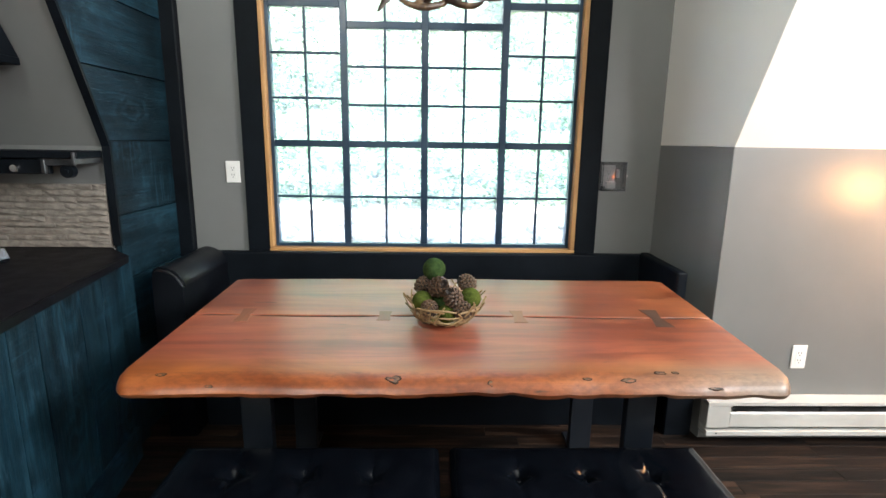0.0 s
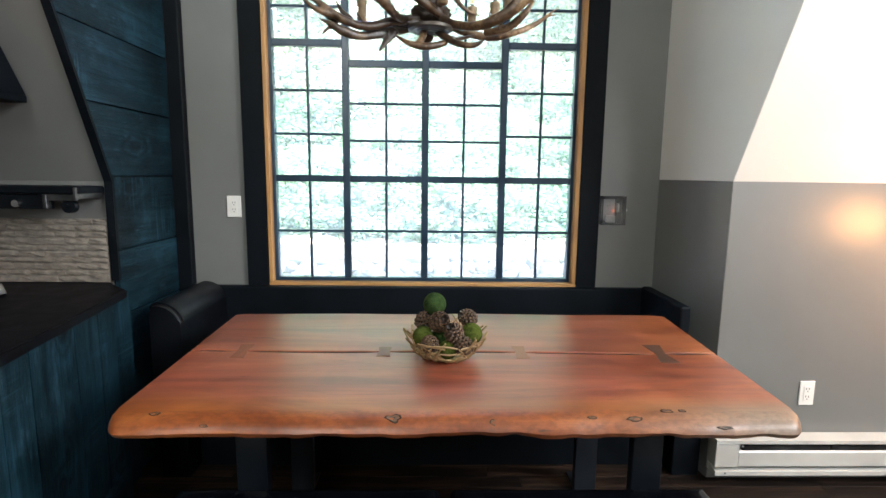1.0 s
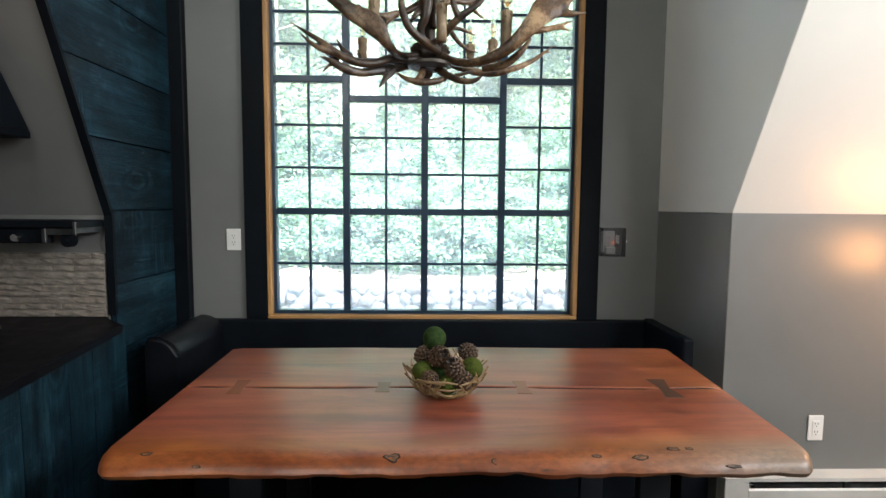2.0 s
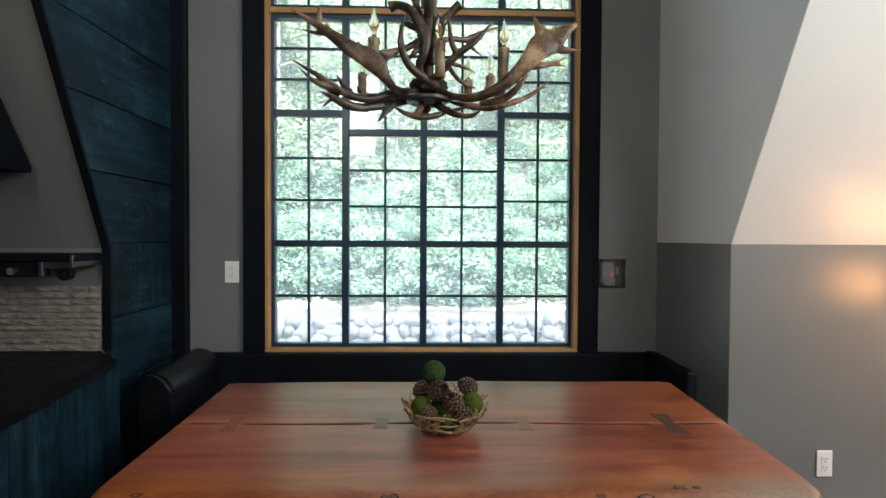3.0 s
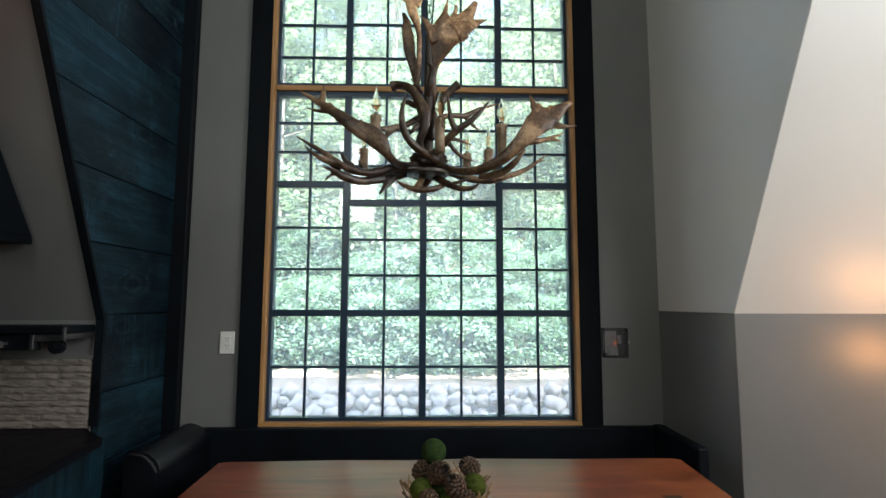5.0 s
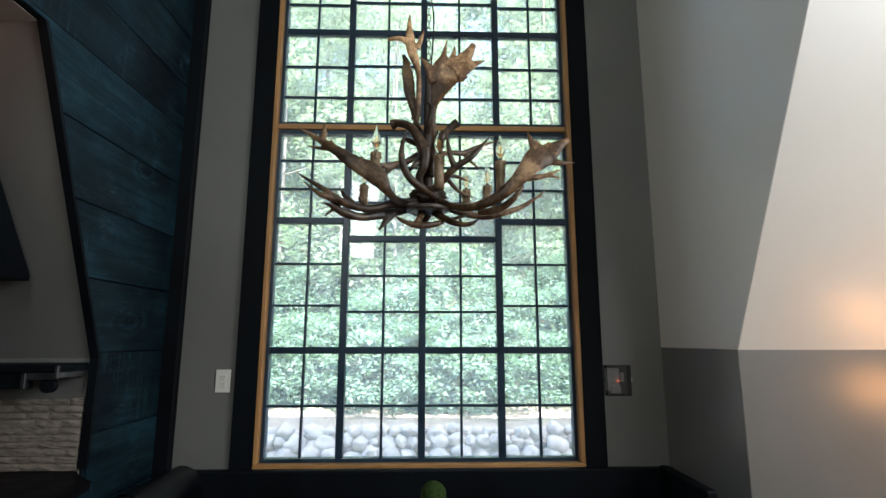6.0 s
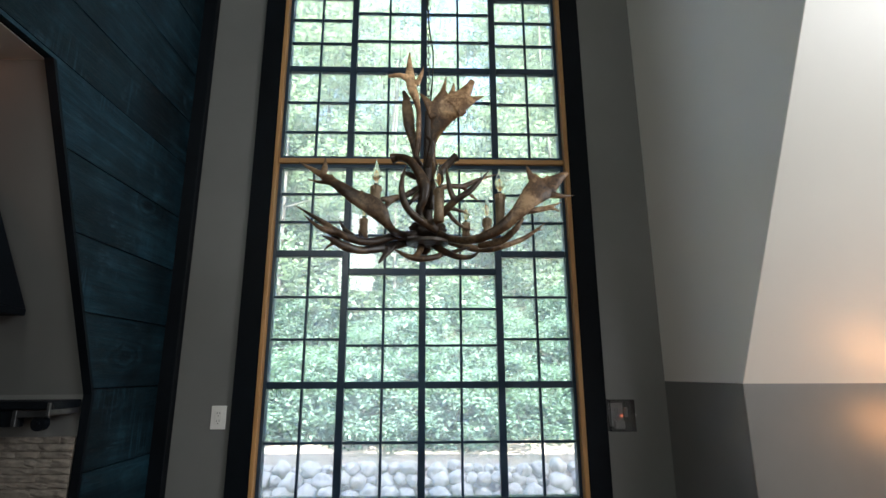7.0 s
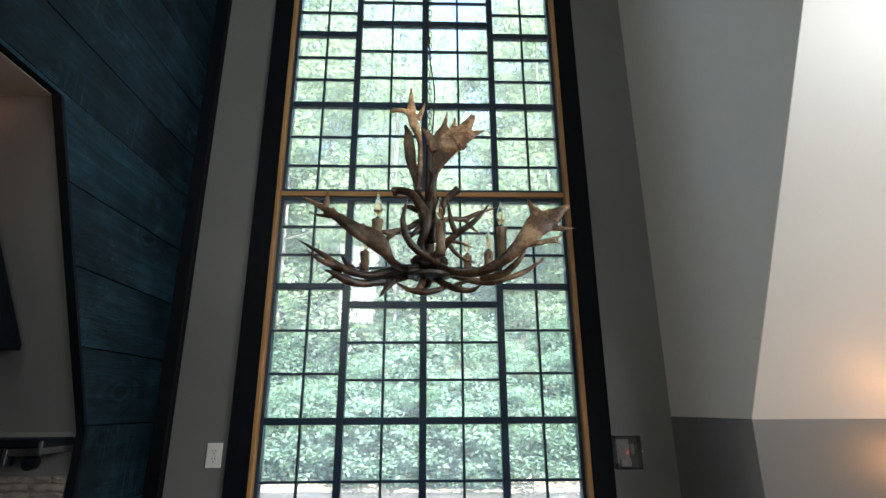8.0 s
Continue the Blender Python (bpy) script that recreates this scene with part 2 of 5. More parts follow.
M_slab = table_wood("oiled_slab_top", False)
M_edge = table_wood("oiled_live_edge", True)
M_key = wood("dark_inlay", [(0.2, (0.036, 0.017, 0.011)), (0.7, (0.115, 0.056, 0.034))], "y", 10, (0.42, 0.52), 0.1)
M_knot = plain("dark_knot", (0.006, 0.0045, 0.004), (0.055, 0.034, 0.024), 90, (0.7, 0.9), relief=0.5, spec=0.2)
M_floor = wood("dark_floorboards", [(0.40, (0.003, 0.0018, 0.0013)), (0.5, (0.0095, 0.0050, 0.0031)), (0.60, (0.040, 0.0215, 0.0128))], "x", 15, (0.55, 0.75), 0.5, per_piece=9.0, tint=0.45)
M_floor.node_tree.nodes["Principled BSDF"].inputs["Specular IOR Level"].default_value = 0.2


def glass_pane():
    """Clear window glass; a translucent layer paints in the pale veil of glare."""
    m, nt, b = tree_of("window_glass")
    b.inputs["Transmission Weight"].default_value = 1.0
    b.inputs["Roughness"].default_value = 0.0
    b.inputs["IOR"].default_value = 1.45
    b.inputs["Base Color"].default_value = (0.96, 1.0, 0.985, 1)
    veil = add(nt, "ShaderNodeBsdfTranslucent", Color=(0.86, 0.96, 1.0, 1))
    mix = nt.nodes.new("ShaderNodeMixShader")
    veil_amount = ramp(nt, noise_of(nt, coords(nt), 5.0, 5, 0.7), [(0.3, (0.13,) * 3), (0.8, (0.22,) * 3)])
    nt.links.new(veil_amount, mix.inputs[0])
    nt.links.new(b.outputs[0], mix.inputs[1])
    nt.links.new(veil.outputs[0], mix.inputs[2])
    nt.links.new(mix.outputs[0], nt.nodes["Material Output"].inputs["Surface"])
    return m


M_glass = glass_pane()


# ---- mesh helpers ----
BASE = {}


def thing(name, at, label, category, group="", kind=""):
    """An empty at the base of a thing that is made of parts."""
    ob = new(name)
    ob.location = at
    ob.empty_display_size = 0.05
    BASE[ob] = Vector(at)
    return tagged(ob, label, category, group, kind)


def finish(bm, name, mats, smooth=False):
    me = bpy.data.meshes.new(name)
    bmesh.ops.recalc_face_normals(bm, faces=bm.faces)
    bm.to_mesh(me)
    bm.free()
    for m in mats if isinstance(mats, (list, tuple)) else [mats]:
        me.materials.append(m)
    if smooth:
        me.polygons.foreach_set("use_smooth", [True] * len(me.polygons))
        if smooth != "all":
            me.set_sharp_from_angle(angle=radians(smooth if smooth is not True else 40))
    return me


def part(name, bm, material, parent=None, label="", smooth=False):
    """Links a bmesh, built in world metres, as one mesh object under a thing or a part."""
    ob = new(name, finish(bm, name, material, smooth))
    if parent is not None:
        base = BASE.get(parent, Vector())
        ob.parent = parent
        ob.matrix_parent_inverse = Matrix.Translation(-base)
        BASE[ob] = Vector((0, 0, 0))
    if label:
        ob["label"] = label
    return ob


def solid(name, bm, material, label, category="", kind="", group="", smooth=False):
    """A thing, or a piece of the setting, that is one mesh."""
    return tagged(part(name, bm, material, None, "", smooth), label, category, group, kind)


def box(bm, x0, x1, y0, y1, z0, z1, bevel=0.0, m=None, seg=1):
    made = bmesh.ops.create_cube(bm, size=1.0, matrix=Matrix.Translation(((x0 + x1) / 2, (y0 + y1) / 2, (z0 + z1) / 2)) @ Matrix.Diagonal((x1 - x0, y1 - y0, z1 - z0, 1)))
    vs = made["verts"]
    if bevel:
        es = list({e for v in vs for e in v.link_edges})
        out = bmesh.ops.bevel(bm, geom=es, offset=bevel, segments=seg, profile=0.5, affect="EDGES")
        vs = list({v for f in out["faces"] for v in f.verts} | {v for v in vs if v.is_valid})
    if m is not None:
        bmesh.ops.transform(bm, matrix=m, verts=vs)
    return vs


def boxed(*a, **k):
    bm = bmesh.new()
    box(bm, *a, **k)
    return bm


def prism(bm, pts, axis, a, b):
    """A flat polygon, given in the two other axes, pushed from a to b along an axis."""
    def at(p, q):
        return {"x": (q, p[0], p[1]), "y": (p[0], q, p[1]), "z": (p[0], p[1], q)}[axis]
    lo = [bm.verts.new(at(p, a)) for p in pts]
    hi = [bm.verts.new(at(p, b)) for p in pts]
    n = len(pts)
    bm.faces.new(lo)
    bm.faces.new(hi[::-1])
    for i in range(n):
        bm.faces.new((lo[i], hi[i], hi[(i + 1) % n], lo[(i + 1) % n]))


def prismed(pts, axis, a, b):
    bm = bmesh.new()
    prism(bm, pts, axis, a, b)
    return bm


def tube(bm, pts, radii, sides=8, cap=True, flat=None):
    """A round bar along points, with a radius at each; flat: widths across, for blades."""
    pts = [Vector(p) for p in pts]
    rings = []
    up = Vector((0.13, 0.21, 1.0)).normalized()
    prev = None
    for i, p in enumerate(pts):
        d = (pts[min(i + 1, len(pts) - 1)] - pts[max(i - 1, 0)]).normalized()
        if prev is None:
            side = d.cross(up if abs(d.dot(up)) < 0.95 else Vector((1, 0, 0))).normalized()
        else:
            side = (prev - d * prev.dot(d)).normalized()
        prev = side
        other = d.cross(side)
        r = radii[i] if isinstance(radii, (list, tuple)) else radii
        rings.append([bm.verts.new(p + (side * math.cos(a) + other * math.sin(a)) * r) for a in (2 * math.pi * k / sides for k in range(sides))])
    for a, b in zip(rings, rings[1:]):
        for k in range(sides):
            bm.faces.new((a[k], a[(k + 1) % sides], b[(k + 1) % sides], b[k]))
    if cap:
        bm.faces.new(rings[0][::-1])
        bm.faces.new(rings[-1])


def lathe(bm, centre, profile, sides=20):
    """A turned shape: (radius, height) pairs round the upright axis through centre."""
    cx, cy, cz = centre
    rings = []
    for r, h in profile:
        if r <= 1e-6:
            rings.append([bm.verts.new((cx, cy, cz + h))])
        else:
            rings.append([bm.verts.new((cx + r * math.cos(2 * math.pi * k / sides), cy + r * math.sin(2 * math.pi * k / sides), cz + h)) for k in range(sides)])
    for a, b in zip(rings, rings[1:]):
        for k in range(sides):
            j = (k + 1) % sides
            if len(a) == 1 and len(b) == 1:
                continue
            if len(a) == 1:
                bm.faces.new((a[0], b[j], b[k]))
            elif len(b) == 1:
                bm.faces.new((a[k], a[j], b[0]))
            else:
                bm.faces.new((a[k], a[j], b[j], b[k]))


# ---- the room ----
WALL_Y, KNEE_Y = 2.90, 2.31
CHEEK_L, CHEEK_R = -1.43, 1.19
TOP = 5.2
WIN_X0, WIN_X1, WIN_Z0, WIN_Z1 = -0.955, 0.755, 0.775, 4.56

solid("floor", boxed(-3.4, 4.4, -4.2, 3.1, -0.12, -0.012), M_floor, "dark brown timber floor of the dining corner", kind="structure")
bm = bmesh.new()
for x0, x1, z0, z1 in ((-3.4, WIN_X0, -0.012, TOP), (WIN_X1, 4.4, -0.012, TOP), (WIN_X0, WIN_X1, -0.012, WIN_Z0), (WIN_X0, WIN_X1, WIN_Z1, TOP)):
    box(bm, x0, x1, WALL_Y, WALL_Y + 0.2, z0, z1)
bmesh.ops.remove_doubles(bm, verts=bm.verts, dist=1e-5)
solid("wall_north", bm, M_grey, "matt grey painted wall round the tall window", kind="structure")

# right cheek of the dormer: cream above, grey below the line of the knee wall
SL_R = 2.28
SPLAY = 0.062 / 0.59
BAND = 1.392


def cheek_y(z):
    return KNEE_Y - max(0.0, z - BAND) / SL_R


def cheek_right(name, z0, z1, mat, label):
    bm = bmesh.new()
    pts = [(WALL_Y - 0.001, z0), (WALL_Y - 0.001, z1), (cheek_y(z1), z1), (cheek_y(z0), z0)]
    lo, hi = [], []
    for y, z in pts:
        x = CHEEK_R + (WALL_Y - y) * SPLAY
        lo.append(bm.verts.new((x, y, z)))
        hi.append(bm.verts.new((x + 0.12, y + (0.14 if y < WALL_Y - 0.1 else 0.0), z)))
    bm.faces.new(lo)
    bm.faces.new(hi[::-1])
    for i in range(4):
        bm.faces.new((lo[i], hi[i], hi[(i + 1) % 4], lo[(i + 1) % 4]))
    solid(name, bm, mat, label, kind="structure")


cheek_right("wall_cheek_lower", -0.012, BAND - 0.001, M_grey, "grey painted lower side wall of the window bay")
cheek_right("wall_cheek_upper", BAND + 0.001, TOP, M_cream, "cream painted upper side wall of the window bay")
kx = CHEEK_R + 0.062
solid("wall_knee", boxed(kx + 0.003, 4.4, KNEE_Y, KNEE_Y + 0.12, -0.012, BAND), M_grey, "smooth grey knee wall under the sloping ceiling", kind="structure")
yt = cheek_y(TOP)
xt = CHEEK_R + (WALL_Y - yt) * SPLAY + 0.003
bm = bmesh.new()
lo = [bm.verts.new(p) for p in ((kx + 0.003, KNEE_Y, BAND), (xt, yt, TOP), (xt, yt + 0.12, TOP), (kx + 0.003, KNEE_Y + 0.14, BAND))]
hi = [bm.verts.new((4.4, v.co.y, v.co.z)) for v in lo]
bm.faces.new(lo)
bm.faces.new(hi[::-1])
for i in range(4):
    bm.faces.new((lo[i], lo[(i + 1) % 4], hi[(i + 1) % 4], hi[i]))
solid("ceiling_slope", bm, M_cream, "cream painted steeply sloping ceiling", kind="structure")
solid("ceiling", boxed(-3.4, 4.4, -4.2, 3.1, TOP, TOP + 0.1), M_cream, "cream ceiling high above the room", kind="structure")
solid("wall_south", boxed(-3.4, 4.4, -4.2, -4.0, -0.012, TOP), M_cream, "plain wall closing the room", kind="structure")
solid("wall_east", boxed(4.2, 4.4, -4.0, WALL_Y, -0.012, TOP), M_cream, "plain wall closing the room", kind="structure")
solid("wall_west", boxed(-3.4, -3.2, -4.0, WALL_Y, -0.012, TOP), M_grey, "plain wall closing the kitchen", kind="structure")

# left: kitchen recess with knee wall, sloping ceiling and flat ceiling
KL_Y, KL_Z, FLAT = 2.33, 1.36, 2.553
EDGE_Y = KL_Y + 0.003
SL_L = 2.34
fy = KL_Y - (FLAT - KL_Z) / SL_L
solid("wall_kitchen", boxed(-3.2, CHEEK_L - 0.03, KL_Y, KL_Y + 0.1, -0.012, KL_Z), M_grey, "grey wall behind the kitchen counter", kind="structure")
solid("ceiling_kitchen_slope", prismed([(KL_Y, KL_Z), (fy, FLAT), (fy + 0.1, FLAT), (KL_Y + 0.1, KL_Z)], "x", -3.2, CHEEK_L - 0.03), M_grey, "grey sloping ceiling over the kitchen", kind="structure")
solid("ceiling_kitchen", boxed(-3.2, CHEEK_L - 0.03, -4.0, fy + 0.09, FLAT, FLAT + 0.08), M_cream, "pale flat ceiling over the kitchen", kind="structure")
solid("wall_cheek_left", prismed([(WALL_Y, -0.012), (KL_Y + 0.01, -0.012), (KL_Y + 0.01, KL_Z), (fy + 0.01, FLAT + 0.002), (-4.0, FLAT + 0.002), (-4.0, TOP), (WALL_Y, TOP)], "x", CHEEK_L - 0.03, CHEEK_L - 0.022), M_black, "backing of the blue board wall", kind="structure")

# ---- window ----
win = thing("window_1", ((WIN_X0 + WIN_X1) / 2, WALL_Y, WIN_Z0), "tall dark steel window of many small panes with a thin pine surround", "window", kind="structure")
GY = 2.945
COLS = [-0.934, -0.728, -0.525, -0.309, -0.098, 0.113, 0.326, 0.532, 0.727]
SPLIT = 2.63


def jambs():
    # black casing on the wall face, then a thin pine stop, then the steel frame
    z0, z1 = 0.70, WIN_Z1 + 0.11
    for x0, x1 in ((-1.066, -0.949), (0.748, 0.862)):
        part("casing", boxed(x0, x1, WALL_Y - 0.022, WALL_Y - 0.001, z0, z1, bevel=0.004), M_black, win, "wide black painted casing board")
    part("casing", boxed(-0.948, 0.747, WALL_Y - 0.022, WALL_Y - 0.001, WIN_Z1, z1, bevel=0.004), M_black, win, "wide black painted casing board")
    part("casing", boxed(-0.948, 0.747, WALL_Y - 0.022, WALL_Y - 0.001, z0, 0.782, bevel=0.004), M_black, win, "wide black painted casing board")
    for x0, x1 in ((-0.9475, -0.926), (0.7225, 0.7465)):
        part("pine_stop", boxed(x0, x1, WALL_Y - 0.026, WALL_Y + 0.05, 0.812, WIN_Z1 - 0.002, bevel=0.003), M_pine, win, "unpainted pine strip")
    part("window_sill", boxed(-0.9475, 0.7465, WALL_Y - 0.03, WALL_Y + 0.06, 0.784, 0.811, bevel=0.003), M_pine_x, win, "unpainted pine sill strip")
    part("pine_rail", boxed(-0.9255, 0.722, WALL_Y + 0.0, WALL_Y + 0.05, SPLIT - 0.013, SPLIT + 0.017, bevel=0.003), M_pine_x, win, "unpainted pine rail between the two sashes")


jambs()


def bar(x0, x1, z0, z1, deep):
    part("bar", boxed(x0, x1, GY - deep, GY + deep * 0.9, z0, z1, bevel=0.003), M_steel, win)


def sash(z0, z1, thick_outer, thick_inner, thin_outer, thin_inner, through_z):
    fr = bmesh.new()
    w = 0.017
    box(fr, COLS[0] + 0.009, COLS[0] + 0.009 + w, GY - 0.028, GY + 0.03, z0, z1)
    box(fr, COLS[8] - 0.006 - w, COLS[8] - 0.006, GY - 0.028, GY + 0.03, z0, z1)
    box(fr, COLS[0] + 0.026, COLS[8] - 0.023, GY - 0.0278, GY + 0.0298, z0, z0 + 0.018)
    box(fr, COLS[0] + 0.026, COLS[8] - 0.023, GY - 0.0278, GY + 0.0298, z1 - 0.022, z1)
    part("window_frame", fr, M_steel, win)
    lo, hi = z0 + 0.018, z1 - 0.022
    for i in (2, 4, 6):
        bar(COLS[i] - 0.019, COLS[i] + 0.019, lo, hi, 0.024)
    edges = [COLS[0] + 0.026, COLS[2], COLS[4], COLS[6], COLS[8] - 0.023]
    for c in range(4):
        thick, thin = (thick_outer, thin_outer) if c in (0, 3) else (thick_inner, thin_inner)
        a, b = edges[c] + (0.019 if c else 0), edges[c + 1] - (0.019 if c < 3 else 0)
        for z in thick + through_z:
            bar(a, b, z - 0.018, z + 0.018, 0.0225)
        stops = sorted([lo] + thick + through_z + [hi])
        mid = COLS[2 * c + 1]
        for s0, s1 in zip(stops, stops[1:]):
            p0, p1 = s0 + (0.018 if s0 != lo else 0), s1 - (0.018 if s1 != hi else 0)
            bar(mid - 0.0065, mid + 0.0065, p0, p1, 0.014)
            rows = [p0] + [z for z in thin if p0 < z < p1] + [p1]
            for z in rows[1:-1]:
                bar(a, mid - 0.0065, z - 0.0065, z + 0.0065, 0.013)
                bar(mid + 0.0065, b, z - 0.0065, z + 0.0065, 0.013)
            for r0, r1 in zip(rows, rows[1:]):
                for q0, q1 in ((a, mid), (mid, b)):
                    pane = part("pane", boxed(q0 - 0.004, q1 + 0.004, GY + 0.004, GY + 0.008, r0 - 0.003, r1 + 0.003), M_glass, win)
                    pane.visible_shadow = False


sash(0.812, SPLIT - 0.014, [2.088], [1.986], [1.090, 1.616, 1.845, 2.272, 2.440], [1.090, 1.583, 1.780, 2.196, 2.405], [1.378])
sash(SPLIT + 0.018, WIN_Z1 - 0.002, [3.765, 4.29], [3.853, 4.36], [2.827, 3.020, 3.425, 3.590, 3.94, 4.115], [2.827, 3.030, 3.446, 3.645, 4.03, 4.19], [3.240])

# ---- board wall ----
boards = thing("board_wall", (CHEEK_L, WALL_Y, 0), "rough blue-black stained horizontal boards on the side wall", "board wall", kind="structure")


def y_edge(z):
    if z <= KL_Z:
        return EDGE_Y
    return EDGE_Y - (z - KL_Z) / SL_L


def plank_wall():
    seams = [-0.010, 0.175, 0.475, 0.770, 1.060, 1.382, 1.680, 1.974, 2.268, 2.575, 2.834, 3.128, 3.42, 3.71, 4.0, 4.3, 4.6, 4.9, TOP - 0.002]
    rnd = random.Random(4)
    for z0, z1 in zip(seams, seams[1:]):
        g = 0.003
        a, b = z0 + g, z1 - g
        if a > FLAT:
            pts = [(WALL_Y - 0.04, a), (WALL_Y - 0.04, b), (-1.2, b), (-1.2, a)]
        else:
            pts = [(WALL_Y - 0.04, a), (WALL_Y - 0.04, b)]
            if b > FLAT:
                pts += [(-1.2, b), (-1.2, FLAT + 0.003), (y_edge(FLAT), FLAT + 0.003)]
            else:
                pts += [(y_edge(b), b)]
            if a < KL_Z < b:
                pts += [(EDGE_Y, KL_Z)]
            pts += [(y_edge(min(a, FLAT)), a)]
        out = rnd.uniform(0.0, 0.004)
        bm = prismed(pts, "x", CHEEK_L - 0.02, CHEEK_L + out)
        part("plank", bm, M_blue_y, boards)
    # a thin edge strip, made wider so its black also paints the corner shade
    part("corner_post", boxed(CHEEK_L - 0.01, -1.355, WALL_Y - 0.05, WALL_Y - 0.001, 0, TOP - 0.002, bevel=0.004), M_black, boards, "black corner strip, widened to take in the corner's shade")
    bm = bmesh.new()
    t = 0.017
    ft = fy - (KL_Y - EDGE_Y)
    prism(bm, [(EDGE_Y - t, 0.93), (EDGE_Y - 0.001, 0.93), (EDGE_Y - 0.001, KL_Z), (ft - 0.001, FLAT), (ft - t, FLAT), (EDGE_Y - t, KL_Z)], "x", CHEEK_L - 0.026, CHEEK_L + 0.008)
    part("edge_trim", bm, M_black, boards, "black edge strip along the slope")


plank_wall()

# ---- kitchen ----
kitchen_z = 0.92
counter = thing("counter_top", (-2.0, 2.0, 0.88), "matt black kitchen counter top on the blue board cabinet", "counter")
CE0, CE1 = Vector((-1.318, 2.185, 0)), Vector((-1.190, 1.375, 0))
cdir = (CE1 - CE0).normalized()
CE2 = CE0 + cdir * 1.9
bm = prismed([(-3.19, KL_Y - 0.003), (CHEEK_L - 0.032, KL_Y - 0.003), (CHEEK_L - 0.028, 2.30), (CE0.x, CE0.y), (CE2.x, CE2.y), (-3.19, CE2.y)], "z", 0.885, kitchen_z)
bmesh.ops.bevel(bm, geom=[e for e in bm.edges if abs(e.verts[0].co.z - e.verts[1].co.z) < 1e-6], offset=0.004, segments=2, affect="EDGES")
part("top", bm, M_counter, counter)

cab = thing("cabinet", (-1.5, 1.8, 0), "kitchen cabinet clad in upright blue-stained boards", "cabinet")


def cabinet():
    side = Vector((-cdir.y, cdir.x, 0))
    if side.x > 0:
        side = -side
    start = CE0 + side * 0.045 + cdir * 0.02
    rnd = random.Random(8)
    d = 0.0
    while d < 1.75:
        w = rnd.choice((0.125, 0.14, 0.155, 0.17))
        p, q = start + cdir * (d + 0.002), start + cdir * (d + w - 0.002)
        o = rnd.uniform(0, 0.003)
        bm = prismed([(p.x - side.x * o, p.y - side.y * o), (q.x - side.x * o, q.y - side.y * o), (q.x + side.x * 0.02, q.y + side.y * 0.02), (p.x + side.x * 0.02, p.y + side.y * 0.02)], "z", 0.0, 0.884)
        part("plank", bm, M_blue_z, cab)
        d += w
    a, b = start + side * 0.021, start + cdir * d + side * 0.021
    part("body", prismed([(a.x, a.y), (b.x, b.y), (-3.18, b.y), (-3.18, KL_Y - 0.004), (CHEEK_L - 0.032, KL_Y - 0.004)], "z", 0.0, 0.884), M_black, cab)
    part("end_post", boxed(-1.462, -1.392, 2.205, KL_Y - 0.002, 0.0, 0.884, bevel=0.003), M_blue_z, cab)
    p, q = start - side * 0.004, start + cdir * d - side * 0.004
    part("skirting", prismed([(p.x, p.y), (q.x, q.y), (q.x - side.x * 0.016, q.y - side.y * 0.016), (p.x - side.x * 0.016, p.y - side.y * 0.016)], "z", 0.0, 0.145), M_blue_y, cab, "blue skirting board")


cabinet()

M_stone = plain("split_stone", (0.12, 0.10, 0.086), (0.27, 0.24, 0.205), 30, (0.7, 0.9), fine=75, relief=1.0, per_piece=11.0)
splash = thing("backsplash", (-1.9, KL_Y, 0.92), "rough split-face ledger stone backsplash in grey-beige", "backsplash", kind="structure")


def ledger():
    rnd = random.Random(21)
    z = kitchen_z + 0.002
    rows = [0.030, 0.026, 0.031, 0.024, 0.028, 0.026, 0.032, 0.027, 0.029, 0.025]
    for h in rows:
        x = CHEEK_L - 0.033
        first = True
        while x > -2.45:
            w = rnd.uniform(0.06, 0.19) if not first else rnd.uniform(0.04, 0.15)
            first = False
            n = max(2, int(w / 0.025))
            bm = bmesh.new()
            d = rnd.uniform(0.015, 0.023)
            grid = []
            for j in range(4):
                row = []
                for i in range(n + 1):
                    fx, fz = i / n, j / 3
                    rim = 0.003 if i in (0, n) or j in (0, 3) else 0.0
                    y = KL_Y - 0.002 - d + rim + rnd.uniform(-0.0022, 0.0022)
                    row.append(bm.verts.new((x - w * fx + (0.001 if i == 0 else -0.001 if i == n else 0), y, z + 0.001 + (h - 0.002) * fz)))
                grid.append(row)
            for j in range(3):
                for i in range(n):
                    bm.faces.new((grid[j][i], grid[j][i + 1], grid[j + 1][i + 1], grid[j + 1][i]))
            ring = grid[0] + [grid[j][n] for j in (1, 2)] + grid[3][::-1] + [grid[j][0] for j in (2, 1)]
            back = [bm.verts.new((v.co.x, KL_Y - 0.002, v.co.z)) for v in ring]
            for i in range(len(ring)):
                k = (i + 1) % len(ring)
                bm.faces.new((ring[i], ring[k], back[k], back[i]))
            part("stone", bm, M_stone, splash)
            x -= w
        z += h


ledger()

shelf = thing("wall_shelf", (-1.9, 2.2, 1.30), "black shelf on steel brackets with sliding hardware", "shelf")
part("board", boxed(-3.0, -1.462, 2.16, 2.325, 1.312, 1.342, bevel=0.004), M_black, shelf)
part("rail", boxed(-3.0, -1.585, 2.175, 2.20, 1.250, 1.309, bevel=0.003), M_black, shelf, "black flat rail under the board")
bm = bmesh.new()
box(bm, -1.590, -1.470, 2.160, 2.170, 1.284, 1.310, bevel=0.002)
box(bm, -1.604, -1.588, 2.158, 2.174, 1.252, 1.310, bevel=0.002)
box(bm, -1.478, -1.466, 2.152, 2.32, 1.290, 1.338, bevel=0.002)
part("bracket", bm, M_brushed, shelf, "worn steel bracket")
bm = bmesh.new()
